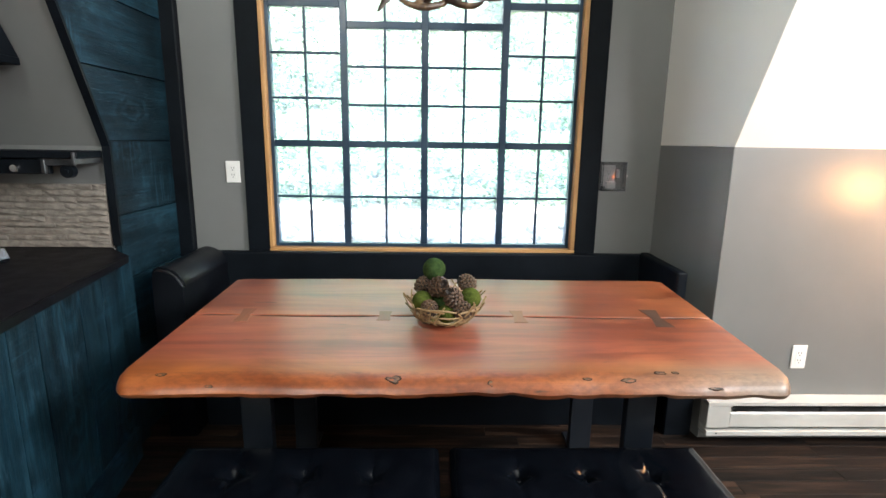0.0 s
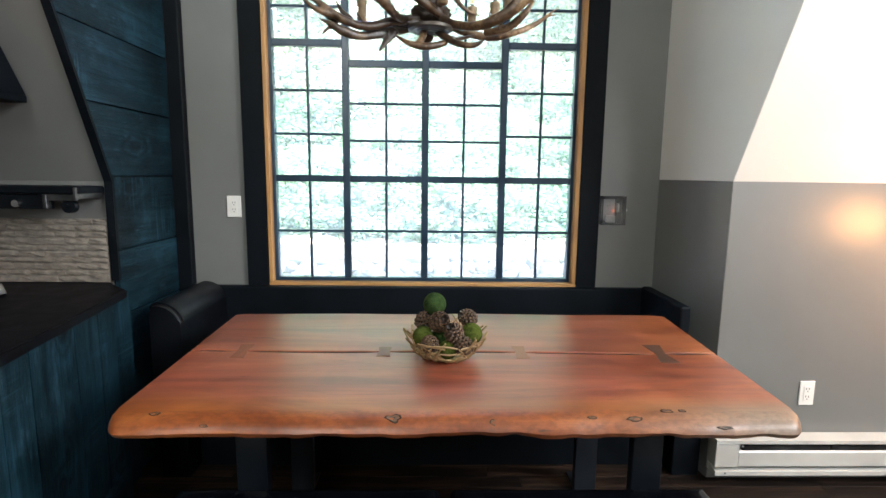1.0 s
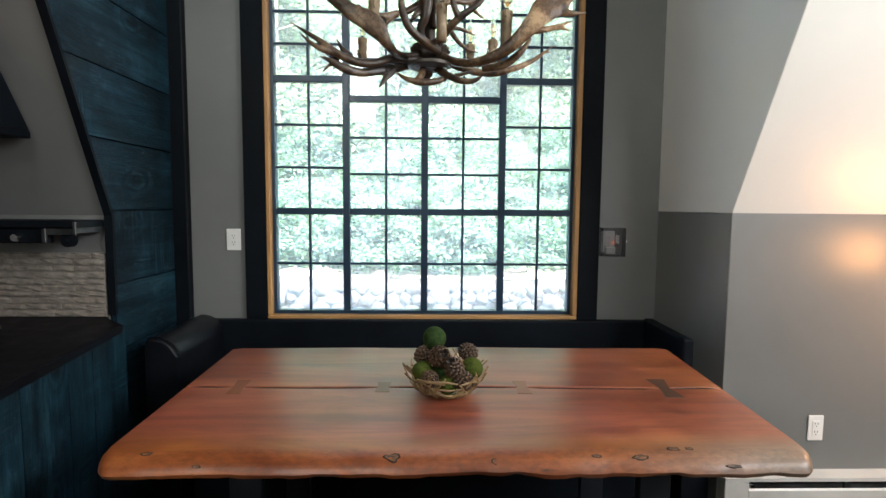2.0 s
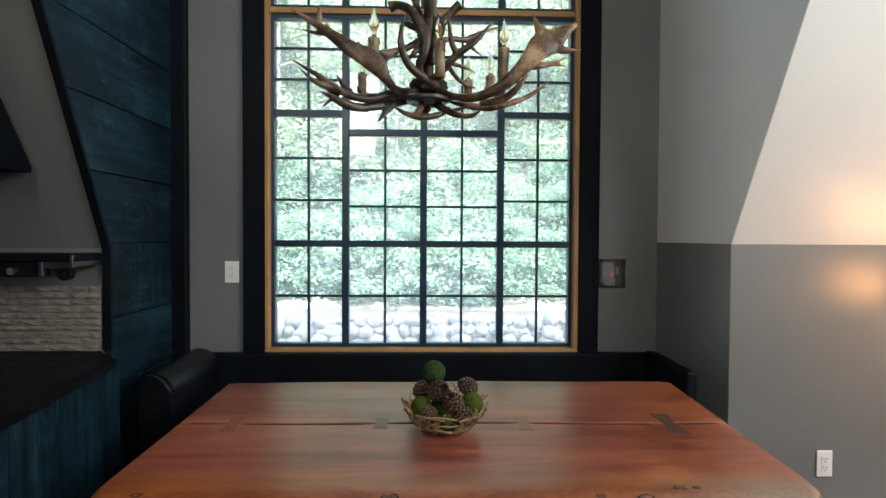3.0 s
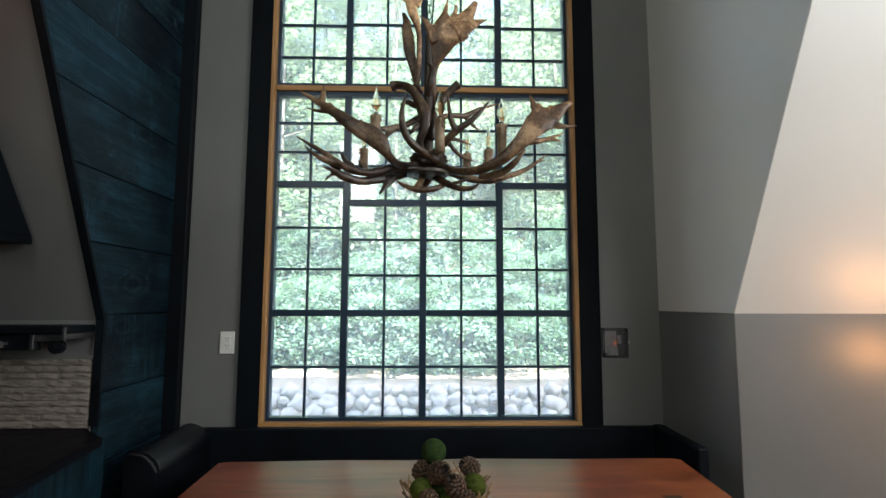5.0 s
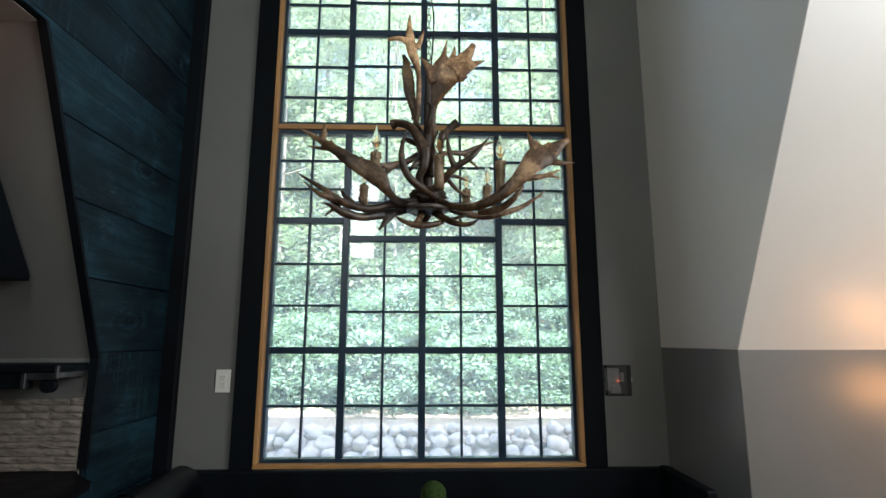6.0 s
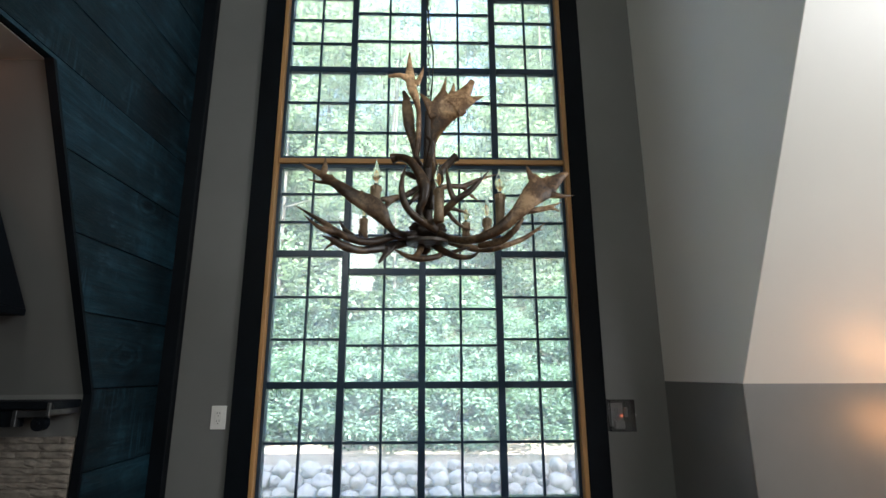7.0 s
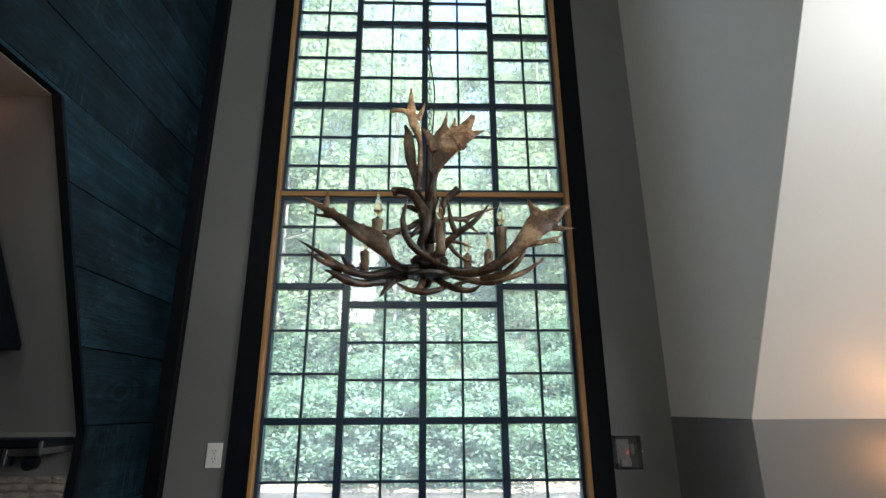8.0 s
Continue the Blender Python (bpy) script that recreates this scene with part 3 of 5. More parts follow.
tube(bm, [(-1.512, 2.195, 1.262), (-1.512, 2.168, 1.262)], 0.027, 20)
tube(bm, [(-1.512, 2.168, 1.262), (-1.512, 2.160, 1.262)], [0.009, 0.007], 12)
part("wheel", bm, M_black, shelf, "small black roller wheel", smooth=True)
bm = bmesh.new()
tube(bm, [(-1.715, 2.176, 1.272), (-1.715, 2.160, 1.272)], [0.017, 0.014], 14)
part("knob", bm, M_chrome, shelf, "small steel knob", smooth=True)

hood = thing("range_hood", (-2.2, 1.9, 1.66), "dark metal cooker hood under the sloping ceiling", "hood")
bm = bmesh.new()
lo = [bm.verts.new(p) for p in ((-2.59, 1.95, 1.69), (-1.635, 1.95, 1.69), (-1.635, 2.17, 1.69), (-2.59, 2.17, 1.69))]
hi = [bm.verts.new(p) for p in ((-2.54, 1.965, 2.12), (-1.690, 1.965, 2.12), (-1.690, 1.985, 2.12), (-2.54, 1.985, 2.12))]
bm.faces.new(lo)
bm.faces.new(hi[::-1])
for i in range(4):
    bm.faces.new((lo[i], lo[(i + 1) % 4], hi[(i + 1) % 4], hi[i]))
part("canopy", bm, M_black, hood)
part("rim", boxed(-2.592, -1.633, 1.948, 2.172, 1.662, 1.689, bevel=0.002), M_black, hood, "flat black lower rim")
cook = thing("cooker", (-2.1, 2.0, 0.92), "black cooktop with a bright steel edge set on the counter", "cooker")
part("plate", boxed(-2.6, -1.70, 1.55, 2.06, kitchen_z + 0.001, kitchen_z + 0.012, bevel=0.003), M_counter, cook)
bm = bmesh.new()
prism(bm, [(-1.735, kitchen_z + 0.012), (-1.70, kitchen_z + 0.012), (-1.715, kitchen_z + 0.05), (-1.725, kitchen_z + 0.05)], "y", 1.55, 2.06)
part("rim", bm, M_chrome, cook, "polished steel rim")

# ---- banquette ----
seat = thing("banquette", (0.0, 2.6, 0), "U-shaped black leather banquette round the table's far side", "banquette")
def rounded(x0, x1, y0, y1, z0, z1, r, seg=4):
    return boxed(x0, x1, y0, y1, z0, z1, bevel=r, seg=seg)


part("back", rounded(-1.35, 1.185, 2.82, 2.872, 0.40, 0.796, 0.010), M_black, seat, "low black back board")
part("side_back", rounded(1.095, 1.145, 2.365, 2.816, 0.30, 0.815, 0.012), M_black, seat, "black side board")
part("seat_cushion", rounded(-1.16, 1.09, 2.36, 2.815, 0.36, 0.46, 0.03), M_leather, seat, "black leather seat pad", smooth=True)
part("base", boxed(-1.16, 1.09, 2.42, 2.80, 0.0, 0.358), M_black, seat)
ARM = [(-1.165, 0.74)] + [(-1.275 + 0.110 * math.sin(a), 0.735 + 0.092 * math.cos(a)) for a in (radians(d) for d in range(84, -1, -12))] + [(-1.292, 0.822), (-1.300, 0.805)]
bm = prismed([(-1.165, 0.30)] + ARM + [(-1.300, 0.30)], "y", 2.305, 2.815)
bmesh.ops.bevel(bm, geom=[e for e in bm.edges if abs(e.verts[0].co.y - e.verts[1].co.y) < 1e-6 and e.verts[0].co.y < 2.4 and min(e.verts[0].co.z, e.verts[1].co.z) > 0.31], offset=0.010, segments=3, affect="EDGES")
arm = part("arm", bm, M_hide, seat, "rolled black leather arm", smooth=50)
bm = bmesh.new()
tube(bm, [(x + 0.001, 2.322, z + 0.002) for x, z in ARM], 0.0045, 8)
part("piping", bm, M_leather, arm, smooth=True)
part("side_base", boxed(1.092, 1.222, 2.325, 2.80, 0.0, 0.298, bevel=0.004), M_black, seat, "black panel under the side board")
part("arm_base", boxed(-1.295, -1.17, 2.32, 2.80, 0.0, 0.299), M_black, seat)

# ---- heater ----
heat = thing("baseboard_heater", (2.1, 2.27, 0.05), "white enamelled electric baseboard heater along the knee wall", "heater")
HX0, HX1, HZ = 1.246, 3.1, 0.058


def heater():
    part("back_panel", boxed(HX0, HX1, 2.298, 2.3085, HZ - 0.004, HZ + 0.172, bevel=0.002), M_heater, heat)
    part("top_cover", prismed([(2.296, HZ + 0.172), (2.236, HZ + 0.166), (2.236, HZ + 0.150), (2.240, HZ + 0.150), (2.242, HZ + 0.160), (2.296, HZ + 0.163)], "x", HX0 + 0.001, HX1), M_heater, heat)
    part("front_cover", prismed([(2.240, HZ + 0.040), (2.240, HZ + 0.106), (2.247, HZ + 0.114), (2.250, HZ + 0.112), (2.248, HZ + 0.036)], "x", HX0 + 0.111, HX1), M_heater, heat)
    part("bottom_lip", prismed([(2.236, HZ - 0.004), (2.236, HZ + 0.017), (2.240, HZ + 0.019), (2.296, HZ + 0.023), (2.296, HZ - 0.004)], "x", HX0 + 0.004, HX1), M_heater, heat)
    part("end_cap", boxed(HX0, HX0 + 0.11, 2.2385, 2.297, HZ + 0.034, HZ + 0.149, bevel=0.003), M_heater, heat, "plain white end cap")
    bm = bmesh.new()
    tube(bm, [(HX0 + 0.05, 2.2375, HZ + 0.008), (HX0 + 0.05, 2.2345, HZ + 0.008)], 0.004, 10)
    part("screw", bm, M_hole, heat)
    for x in (HX0 + 0.55, HX0 + 1.15):
        part("bracket", boxed(x, x + 0.03, 2.252, 2.296, HZ + 0.03, HZ + 0.15, bevel=0.002), M_hole, heat, "dark bracket inside the slot")
    part("element", boxed(HX0 + 0.15, HX1, 2.262, 2.290, HZ + 0.06, HZ + 0.125), M_fin, heat, "grey heating element behind the slot")
    bm = bmesh.new()
    tube(bm, [(HX0 + 0.1, 2.27, HZ + 0.118), (HX1 - 0.02, 2.27, HZ + 0.118)], 0.005, 8)
    part("heating_rod", bm, M_fin, heat)


heater()


# ---- sockets ----
def socket(x0, x1, z0, z1, y, label, tilt=False):
    t = thing("outlet", ((x0 + x1) / 2, y, z0), label, "outlet", "wall outlets")
    part("plate", boxed(x0, x1, y - 0.007, y - 0.001, z0, z1, bevel=0.002), M_plastic, t)
    cx, h = (x0 + x1) / 2, z1 - z0
    part("socket_block", boxed(cx - 0.017, cx + 0.017, y - 0.0095, y - 0.007, z0 + h * 0.2, z1 - h * 0.2, bevel=0.001), M_plastic, t)
    for zc in (z0 + h * 0.34, z1 - h * 0.34):
        bm = bmesh.new()
        for dx in (-0.0065, 0.0065):
            box(bm, cx + dx - 0.0012, cx + dx + 0.0012, y - 0.0105, y - 0.0093, zc - 0.001, zc + 0.008)
        tube(bm, [(cx, y - 0.0093, zc - 0.009), (cx, y - 0.0105, zc - 0.009)], 0.0026, 8)
        part("slot", bm, M_hole, t)
    return t


socket(-1.168, -1.092, 1.164, 1.280, WALL_Y, "white duplex outlet plate on the grey wall")
socket(1.652, 1.722, 0.366, 0.482, KNEE_Y, "white duplex outlet plate on the knee wall")
sock = socket(0.878, 0.950, 1.168, 1.284, WALL_Y, "white outlet with lit adapter under a clear cover box")
M_clear = bpy.data.materials.new("clear_plastic")
M_clear.use_nodes = True
pb = M_clear.node_tree.nodes["Principled BSDF"]
pb.inputs["Base Color"].default_value = (0.34, 0.34, 0.36, 1)
pb.inputs["Transmission Weight"].default_value = 1.0
pb.inputs["Roughness"].default_value = 0.02
bm = bmesh.new()
for a in ((0.868, 0.996, 2.846, 2.849, 1.146, 1.302), (0.868, 0.871, 2.849, 2.898, 1.146, 1.302), (0.993, 0.996, 2.849, 2.898, 1.146, 1.302), (0.871, 0.993, 2.849, 2.898, 1.146, 1.149), (0.871, 0.993, 2.849, 2.898, 1.299, 1.302)):
    box(bm, *a)
part("cover_box", bm, M_clear, sock, "clear plastic cover box").visible_shadow = False
part("adapter", boxed(0.896, 0.946, 2.862, 2.889, 1.158, 1.196, bevel=0.003), M_plastic, sock, "white plug-in charger")
part("adapter", boxed(0.955, 0.967, 2.868, 2.897, 1.215, 1.262, bevel=0.002), M_plastic, sock, "small white plug-in adapter")
bm = bmesh.new()
tube(bm, [(1.010, 2.898, 1.226), (1.010, 2.882, 1.226)], [0.006, 0.007], 12)
tube(bm, [(0.998, 2.888, 1.226), (1.012, 2.888, 1.226)], 0.003, 8)
part("latch", bm, M_chrome, sock, "small metal latch", smooth=True)
M_led = bpy.data.materials.new("orange_indicator")
M_led.use_nodes = True
lb = M_led.node_tree.nodes["Principled BSDF"]
lb.inputs["Emission Color"].default_value = (1.0, 0.16, 0.04, 1)
lb.inputs["Emission Strength"].default_value = 0.35
part("indicator", boxed(0.938, 0.945, 2.888, 2.8915, 1.216, 1.224), M_led, sock, "tiny glowing orange lamp")

# ---- table ----
table = thing("dining_table", (0.03, 1.9, 0), "long live-edge red-brown slab table with dark bow-tie inlays", "table")
TZ, TB = 0.76, 0.700


def front_edge(x):
    return 1.362 + 0.004 * math.sin(x * 3.1 + 0.6) + 0.003 * math.sin(x * 7.7) + 0.003 * math.sin(x * 17)


def back_edge(x):
    return 2.437 + 0.008 * math.sin(x * 2.4 + 1.0) + 0.004 * math.sin(x * 9.0)


def seam(x):
    return 1.902 - 0.012 * (x + 0.9) / 1.9 + 0.006 * math.sin(x * 5.5 + 1.2)


def edge_wave(x):
    """How far the live edge swells out, and how far its underside hangs or lifts."""
    out = 0.007 * noise.noise(Vector((x * 3.1, 1.7, 0))) + 0.004 * noise.noise(Vector((x * 9.0, 4.2, 0))) + 0.0015 * noise.noise(Vector((x * 26.0, 8.0, 0)))
    under = 0.008 * noise.noise(Vector((x * 4.2, 6.3, 2.0))) + 0.007 * noise.noise(Vector((x * 13.0, 2.2, 5.0))) + 0.003 * noise.noise(Vector((x * 30.0, 3.0, 1.0)))
    return out, under


def live_profile(x, e):
    """The rounded live edge from underneath to the top, as (y, z)."""
    w, d = edge_wave(x)
    return [(e + 0.055, TB - 0.002), (e + 0.028 + w, TB + 0.001 + d), (e + 0.008 + w, TB + 0.009 + d * 0.9), (e + w, TB + 0.022 + d * 0.6), (e + 0.006 + w, TB + 0.036 + d * 0.3),
            (e + 0.022 + w, TB + 0.049), (e + 0.045 + w, TZ - 0.003), (e + 0.062 + w * 1.6, TZ - 0.0005), (e + 0.085, TZ)]


def slab(name, lo, hi, live_front):
    """One half of the top, as rows across x; the live side is round and uneven."""
    n = 160
    bm = bmesh.new()
    rows = []
    rnd = random.Random(3 if live_front else 5)
    for i in range(n + 1):
        u = i / n
        row = []
        xa, xb = -0.955, 1.030
        if live_front:
            xa, xb = -0.935, 1.005
        x = xa + (xb - xa) * u
        yl, yh = lo(x), hi(x)
        end = min(1.0, min(u, 1 - u) / 0.02)
        lift = 0.0
        w = 0.004 * noise.noise(Vector((x * 4, 1.7 if live_front else 5.1, 0)))
        prof = []
        if live_front:
            e = yl + 0.035 * (1 - end) ** 2
            prof = [(yh, TB)] + live_profile(x, e) + [(yh - 0.004, TZ), (yh, TZ - 0.003)]
        else:
            prof = [(yl, TB), (yl, TZ - 0.003), (yl + 0.004, TZ), (yh - 0.03, TZ), (yh - 0.012 + w, TZ - 0.004), (yh + w, TZ - 0.02), (yh - 0.004 + w, TB + 0.014), (yh - 0.03, TB)]
        # the slab's ends spread slightly from the near side to the far side
        for y, z in prof:
            t = (y - 1.36) / 1.08
            half0, half1 = 0.942, 0.998
            cx0, cx1 = 0.024, 0.042
            xx = (cx0 + (cx1 - cx0) * t) + (2 * u - 1) * (half0 + (half1 - half0) * t)
            if end < 1.0:
                z = z - (0.004 * (1 - end) if z > TZ - 0.01 else 0)
            row.append(bm.verts.new((xx, y, z)))
        rows.append(row)
    m = len(rows[0])
    for a, b in zip(rows, rows[1:]):
        for k in range(m):
            f = bm.faces.new((a[k], a[(k + 1) % m], b[(k + 1) % m], b[k]))
            # the seam's inner faces are coloured dark to stand in for its shade
            f.material_index = 2 if k == (11 if live_front else 0) else 1 if live_front and 1 <= k <= 7 else 0
    for r, flip in ((rows[0], True), (rows[-1], False)):
        bm.faces.new(r[::-1] if flip else r)
    return part(name, bm, [M_slab, M_edge, M_hole], table, smooth=35)


def gap(x):
    """Half the width of the open seam; it narrows at each inlay and at the ends."""
    d = min(abs(x - c) for c in (-0.96, -0.745, -0.228, 0.272, 0.790, 1.03))
    return 0.0022 + 0.0055 * min(1.0, max(0.0, d - 0.02) / 0.05)


def near_hi(x):
    return seam(x) - gap(x)


def far_lo(x):
    return seam(x) + gap(x)


slab("near_slab", front_edge, near_hi, True)
slab("far_slab", far_lo, back_edge, False)


def bow_tie(cx, angle, length, waist, wide, mat, label):
    cy = seam(cx)
    pts = [(-wide, -length), (wide, -length), (waist, 0), (wide, length), (-wide, length), (-waist, 0)]
    c, s = math.cos(radians(angle)), math.sin(radians(angle))
    bm = prismed([(cx + p * c - q * s, cy + p * s + q * c) for p, q in pts], "z", TB + 0.02, TZ + 0.0012)
    part("bow_tie", bm, mat, table, label)


M_key2 = wood("brown_inlay", [(0.2, (0.13, 0.046, 0.023)), (0.7, (0.27, 0.093, 0.044))], "y", 10, (0.42, 0.52), 0.1)
bow_tie(-0.745, 4, 0.072, 0.019, 0.025, M_key2, "brown bow-tie inlay")
bow_tie(-0.228, 0, 0.050, 0.020, 0.025, M_key2, "brown bow-tie inlay")
bow_tie(0.272, 0, 0.065, 0.018, 0.025, M_key2, "brown bow-tie inlay")
bow_tie(0.790, -3, 0.095, 0.018, 0.034, M_key, "dark bow-tie inlay")


M_swirl = plain("knot_wood", (0.035, 0.017, 0.009), (0.17, 0.088, 0.046), 70, (0.45, 0.6), fine=220, relief=0.4, stretch=(1, 2, 2))


def knot(x, s, rx, ry):
    """A knot: a dark uneven rim, a swirl of brown wood inside it, and a hollow off its middle."""
    bm = bmesh.new()
    prof = live_profile(x, front_edge(x))
    i = min(int(s), len(prof) - 2)
    (ya, za), (yb, zb) = prof[i], prof[i + 1]
    y, z = ya + (yb - ya) * (s - i), za + (zb - za) * (s - i)
    m = Matrix.Translation((x, y, z)) @ Matrix.Rotation(math.atan2(zb - za, yb - ya), 4, "X")
    off = Vector((rx * 0.28 * (1 if x > 0.3 else -1), -ry * 0.12, 0))
    rings = []
    for q, h, pull in ((1.0, -0.002, 0), (0.93, 0.0009, 0), (0.74, 0.0013, 0.1), (0.42, 0.0012, 0.7), (0.30, -0.0006, 1.0), (0.0, -0.0012, 1.0)):
        if q == 0:
            rings.append([bm.verts.new(m @ (off + Vector((0, 0, h))))])
            continue
        ring = []
        for k in range(28):
            a = 2 * math.pi * k / 28
            u = 1 + 0.42 * noise.noise(Vector((x * 9 + math.cos(a) * 1.4, math.sin(a) * 1.4, q * 0.6))) + 0.14 * noise.noise(Vector((math.cos(a) * 4, math.sin(a) * 4, x * 5)))
            ring.append(bm.verts.new(m @ (off * pull + Vector((rx * q * math.cos(a) * u, ry * q * math.sin(a) * u, h)))))
        rings.append(ring)
    for j, (a, b) in enumerate(zip(rings, rings[1:])):
        for k in range(28):
            n = (k + 1) % 28
            f = bm.faces.new((a[k], a[n], b[0])) if len(b) == 1 else bm.faces.new((a[k], a[n], b[n], b[k]))
            f.material_index = 1 if j == 2 else 2 if j > 2 else 0
    part("knot", bm, [M_knot, M_swirl, M_hole], table, "dark knot in the wood", smooth="all")


for x, s, rx, ry in ((-0.158, 5.4, 0.023, 0.014), (-0.80, 6.4, 0.015, 0.009), (-0.66, 4.2, 0.013, 0.005), (0.115, 4.5, 0.014, 0.010), (0.50, 5.2, 0.024, 0.010),
                     (0.385, 5.4, 0.013, 0.006), (0.60, 6.9, 0.021, 0.009), (0.645, 7.1, 0.012, 0.008), (0.74, 4.2, 0.024, 0.005)):
    knot(x, s, rx, ry)



def leg_frame(cx):
    for y in (1.62, 2.22):
        part("leg", boxed(cx - 0.048, cx + 0.048, y - 0.019, y + 0.019, 0.012, TB - 0.012, bevel=0.002), M_legsteel, table)
    part("foot_bar", boxed(cx - 0.048, cx + 0.048, 1.5, 2.34, 0.001, 0.012, bevel=0.001), M_legsteel, table)
    part("top_bar", boxed(cx - 0.048, cx + 0.048, 1.5, 2.34, TB - 0.012, TB - 0.0005, bevel=0.001), M_legsteel, table)


leg_frame(0.64)
leg_frame(-0.62)


# ---- benches ----
def bench(x0, x1, label):
    y0, y1, z1 = 1.095, 1.545, 0.462
    t = thing("bench", ((x0 + x1) / 2, (y0 + y1) / 2, 0), label, "bench", "benches at the table's near side")
    bx = [x0 + 0.20 + k * (x1 - x0 - 0.40) / 2 for k in range(3)]
    by = [1.245, 1.403]
    nx, ny = 120, 64
    bm = bmesh.new()

    def height(x, y):
        z = z1
        for a in bx:
            for b in by:
                d = math.hypot((x - a), (y - b))
                z -= 0.022 * math.exp(-(d / 0.024) ** 2) + 0.012 * math.exp(-(d / 0.06) ** 2)
                a1 = math.atan2(y - b, x - a)
                z -= 0.0032 * math.exp(-((d - 0.03) / 0.035) ** 2) * (0.5 + 0.5 * math.cos(5 * a1 + a * 9)) ** 3
                # creases that run from button to edge
                z -= 0.006 * math.exp(-((x - a) / 0.008) ** 2) * math.exp(-((y - b) / 0.10) ** 2)
        ex = min(x - x0, x1 - x)
        ey = min(y - y0, y1 - y)
        e = min(ex, ey)
        if e < 0.045:
            z -= 0.045 - math.sqrt(max(0.0, 0.045 ** 2 - (0.045 - e) ** 2))
        return z + 0.0015 * noise.noise(Vector((x * 14, y * 14, x0)))

    g = [[bm.verts.new((x0 + (x1 - x0) * (0.5 - 0.5 * math.cos(math.pi * i / nx)) * 1.0, y0 + (y1 - y0) * (0.5 - 0.5 * math.cos(math.pi * j / ny)), 0)) for i in range(nx + 1)] for j in range(ny + 1)]
    for row in g:
        for v in row:
            v.co.z = height(v.co.x, v.co.y)
    for j in range(ny):
        for i in range(nx):
            bm.faces.new((g[j][i], g[j][i + 1], g[j + 1][i + 1], g[j + 1][i]))
    ring = g[0] + [g[j][nx] for j in range(1, ny)] + g[ny][::-1] + [g[j][0] for j in range(ny - 1, 0, -1)]
    low = [bm.verts.new((v.co.x, v.co.y, 0.34)) for v in ring]
    for i in range(len(ring)):
        k = (i + 1) % len(ring)
        bm.faces.new((ring[i], ring[k], low[k], low[i]))
    bm.faces.new(low)
    cushion = part("cushion", bm, M_leather, t, "tufted black leather cushion", smooth=60)
    for a in bx:
        for b in by:
            bm = bmesh.new()
            lathe(bm, (a, b, height(a, b) + 0.001), [(0.0125, 0), (0.0115, 0.004), (0.007, 0.0065), (0, 0.0075)], 14)
            part("button", bm, M_leather, cushion, smooth="all")
    for lx in (x0 + 0.05, x1 - 0.05):
        for ly in (y0 + 0.05, y1 - 0.05):
            part("leg", boxed(lx - 0.022, lx + 0.022, ly - 0.022, ly + 0.022, 0.001, 0.339, bevel=0.003), M_black, t)


bench(-0.825, -0.025, "tufted black leather bench pushed under the table")
bench(0.005, 0.800, "tufted black leather bench pushed under the table")


# ---- antler chandelier ----
def antler_skin(name, gain):
    m, nt, b = tree_of(name)
    v = coords(nt, per_piece=4.0)
    broad = noise_of(nt, v, 9.0, 4, 0.6, 0.6)
    fine = noise_of(nt, v, 70.0, 4, 0.65, 0.6)
    col = ramp(nt, mixed(nt, broad, fine, 0.3), [(p, tuple(c * gain for c in rgb)) for p, rgb in ((0.36, (0.016, 0.008, 0.004)), (0.5, (0.105, 0.056, 0.026)), (0.64, (0.37, 0.235, 0.125)))])
    info = nt.nodes.new("ShaderNodeObjectInfo")
    col = mixed(nt, col, ramp(nt, info.outputs["Random"], [(0.0, (0.75,) * 3), (1.0, (1.2,) * 3)]), 1.0, "MULTIPLY")
    # worn pale towards the tips; shade at the core is painted in as well
    tc = nt.nodes.new("ShaderNodeTexCoord")
    off = nt.nodes.new("ShaderNodeVectorMath")
    off.operation = "SUBTRACT"
    off.inputs[1].default_value = (-0.07, 2.0, 1.96)
    nt.links.new(tc.outputs["Object"], off.inputs[0])
    far = nt.nodes.new("ShaderNodeVectorMath")
    far.operation = "LENGTH"
    nt.links.new(off.outputs["Vector"], far.inputs[0])
    col = mixed(nt, col, ramp(nt, far.outputs["Value"], [(0.08, (0.35,) * 3), (0.28, (0.8,) * 3), (0.55, (1.7,) * 3)]), 1.0, "MULTIPLY")
    nt.links.new(col, b.inputs["Base Color"])
    nt.links.new(ramp(nt, fine, [(0.3, (0.34,) * 3), (0.7, (0.52,) * 3)]), b.inputs["Roughness"])
    bump(nt, b, fine, 0.4, 0.004)
    return m


# copies of one skin; the gain paints light on top beams, shade on inner ones
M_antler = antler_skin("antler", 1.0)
M_antler_lit = antler_skin("lit_antler", 1.6)
M_antler_shade = antler_skin("shaded_antler", 0.35)
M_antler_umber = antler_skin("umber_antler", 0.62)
M_burr = plain("dark_core", (0.014, 0.009, 0.006), (0.04, 0.026, 0.017), 20, (0.5, 0.7), fine=90, relief=0.7)
M_iron = plain("rusty_iron", (0.028, 0.023, 0.018), (0.075, 0.06, 0.048), 18, (0.4, 0.6), metal=0.3)
M_candle = plain("dripped_wax_sleeve", (0.15, 0.10, 0.055), (0.34, 0.245, 0.15), 26, (0.5, 0.65), fine=90, relief=0.5)
M_bulb = bpy.data.materials.new("bulb_glass")
M_bulb.use_nodes = True
bb = M_bulb.node_tree.nodes["Principled BSDF"]
bb.inputs["Transmission Weight"].default_value = 1.0
bb.inputs["Roughness"].default_value = 0.02
bb.inputs["IOR"].default_value = 1.12
bb.inputs["Base Color"].default_value = (1.0, 0.97, 0.90, 1)
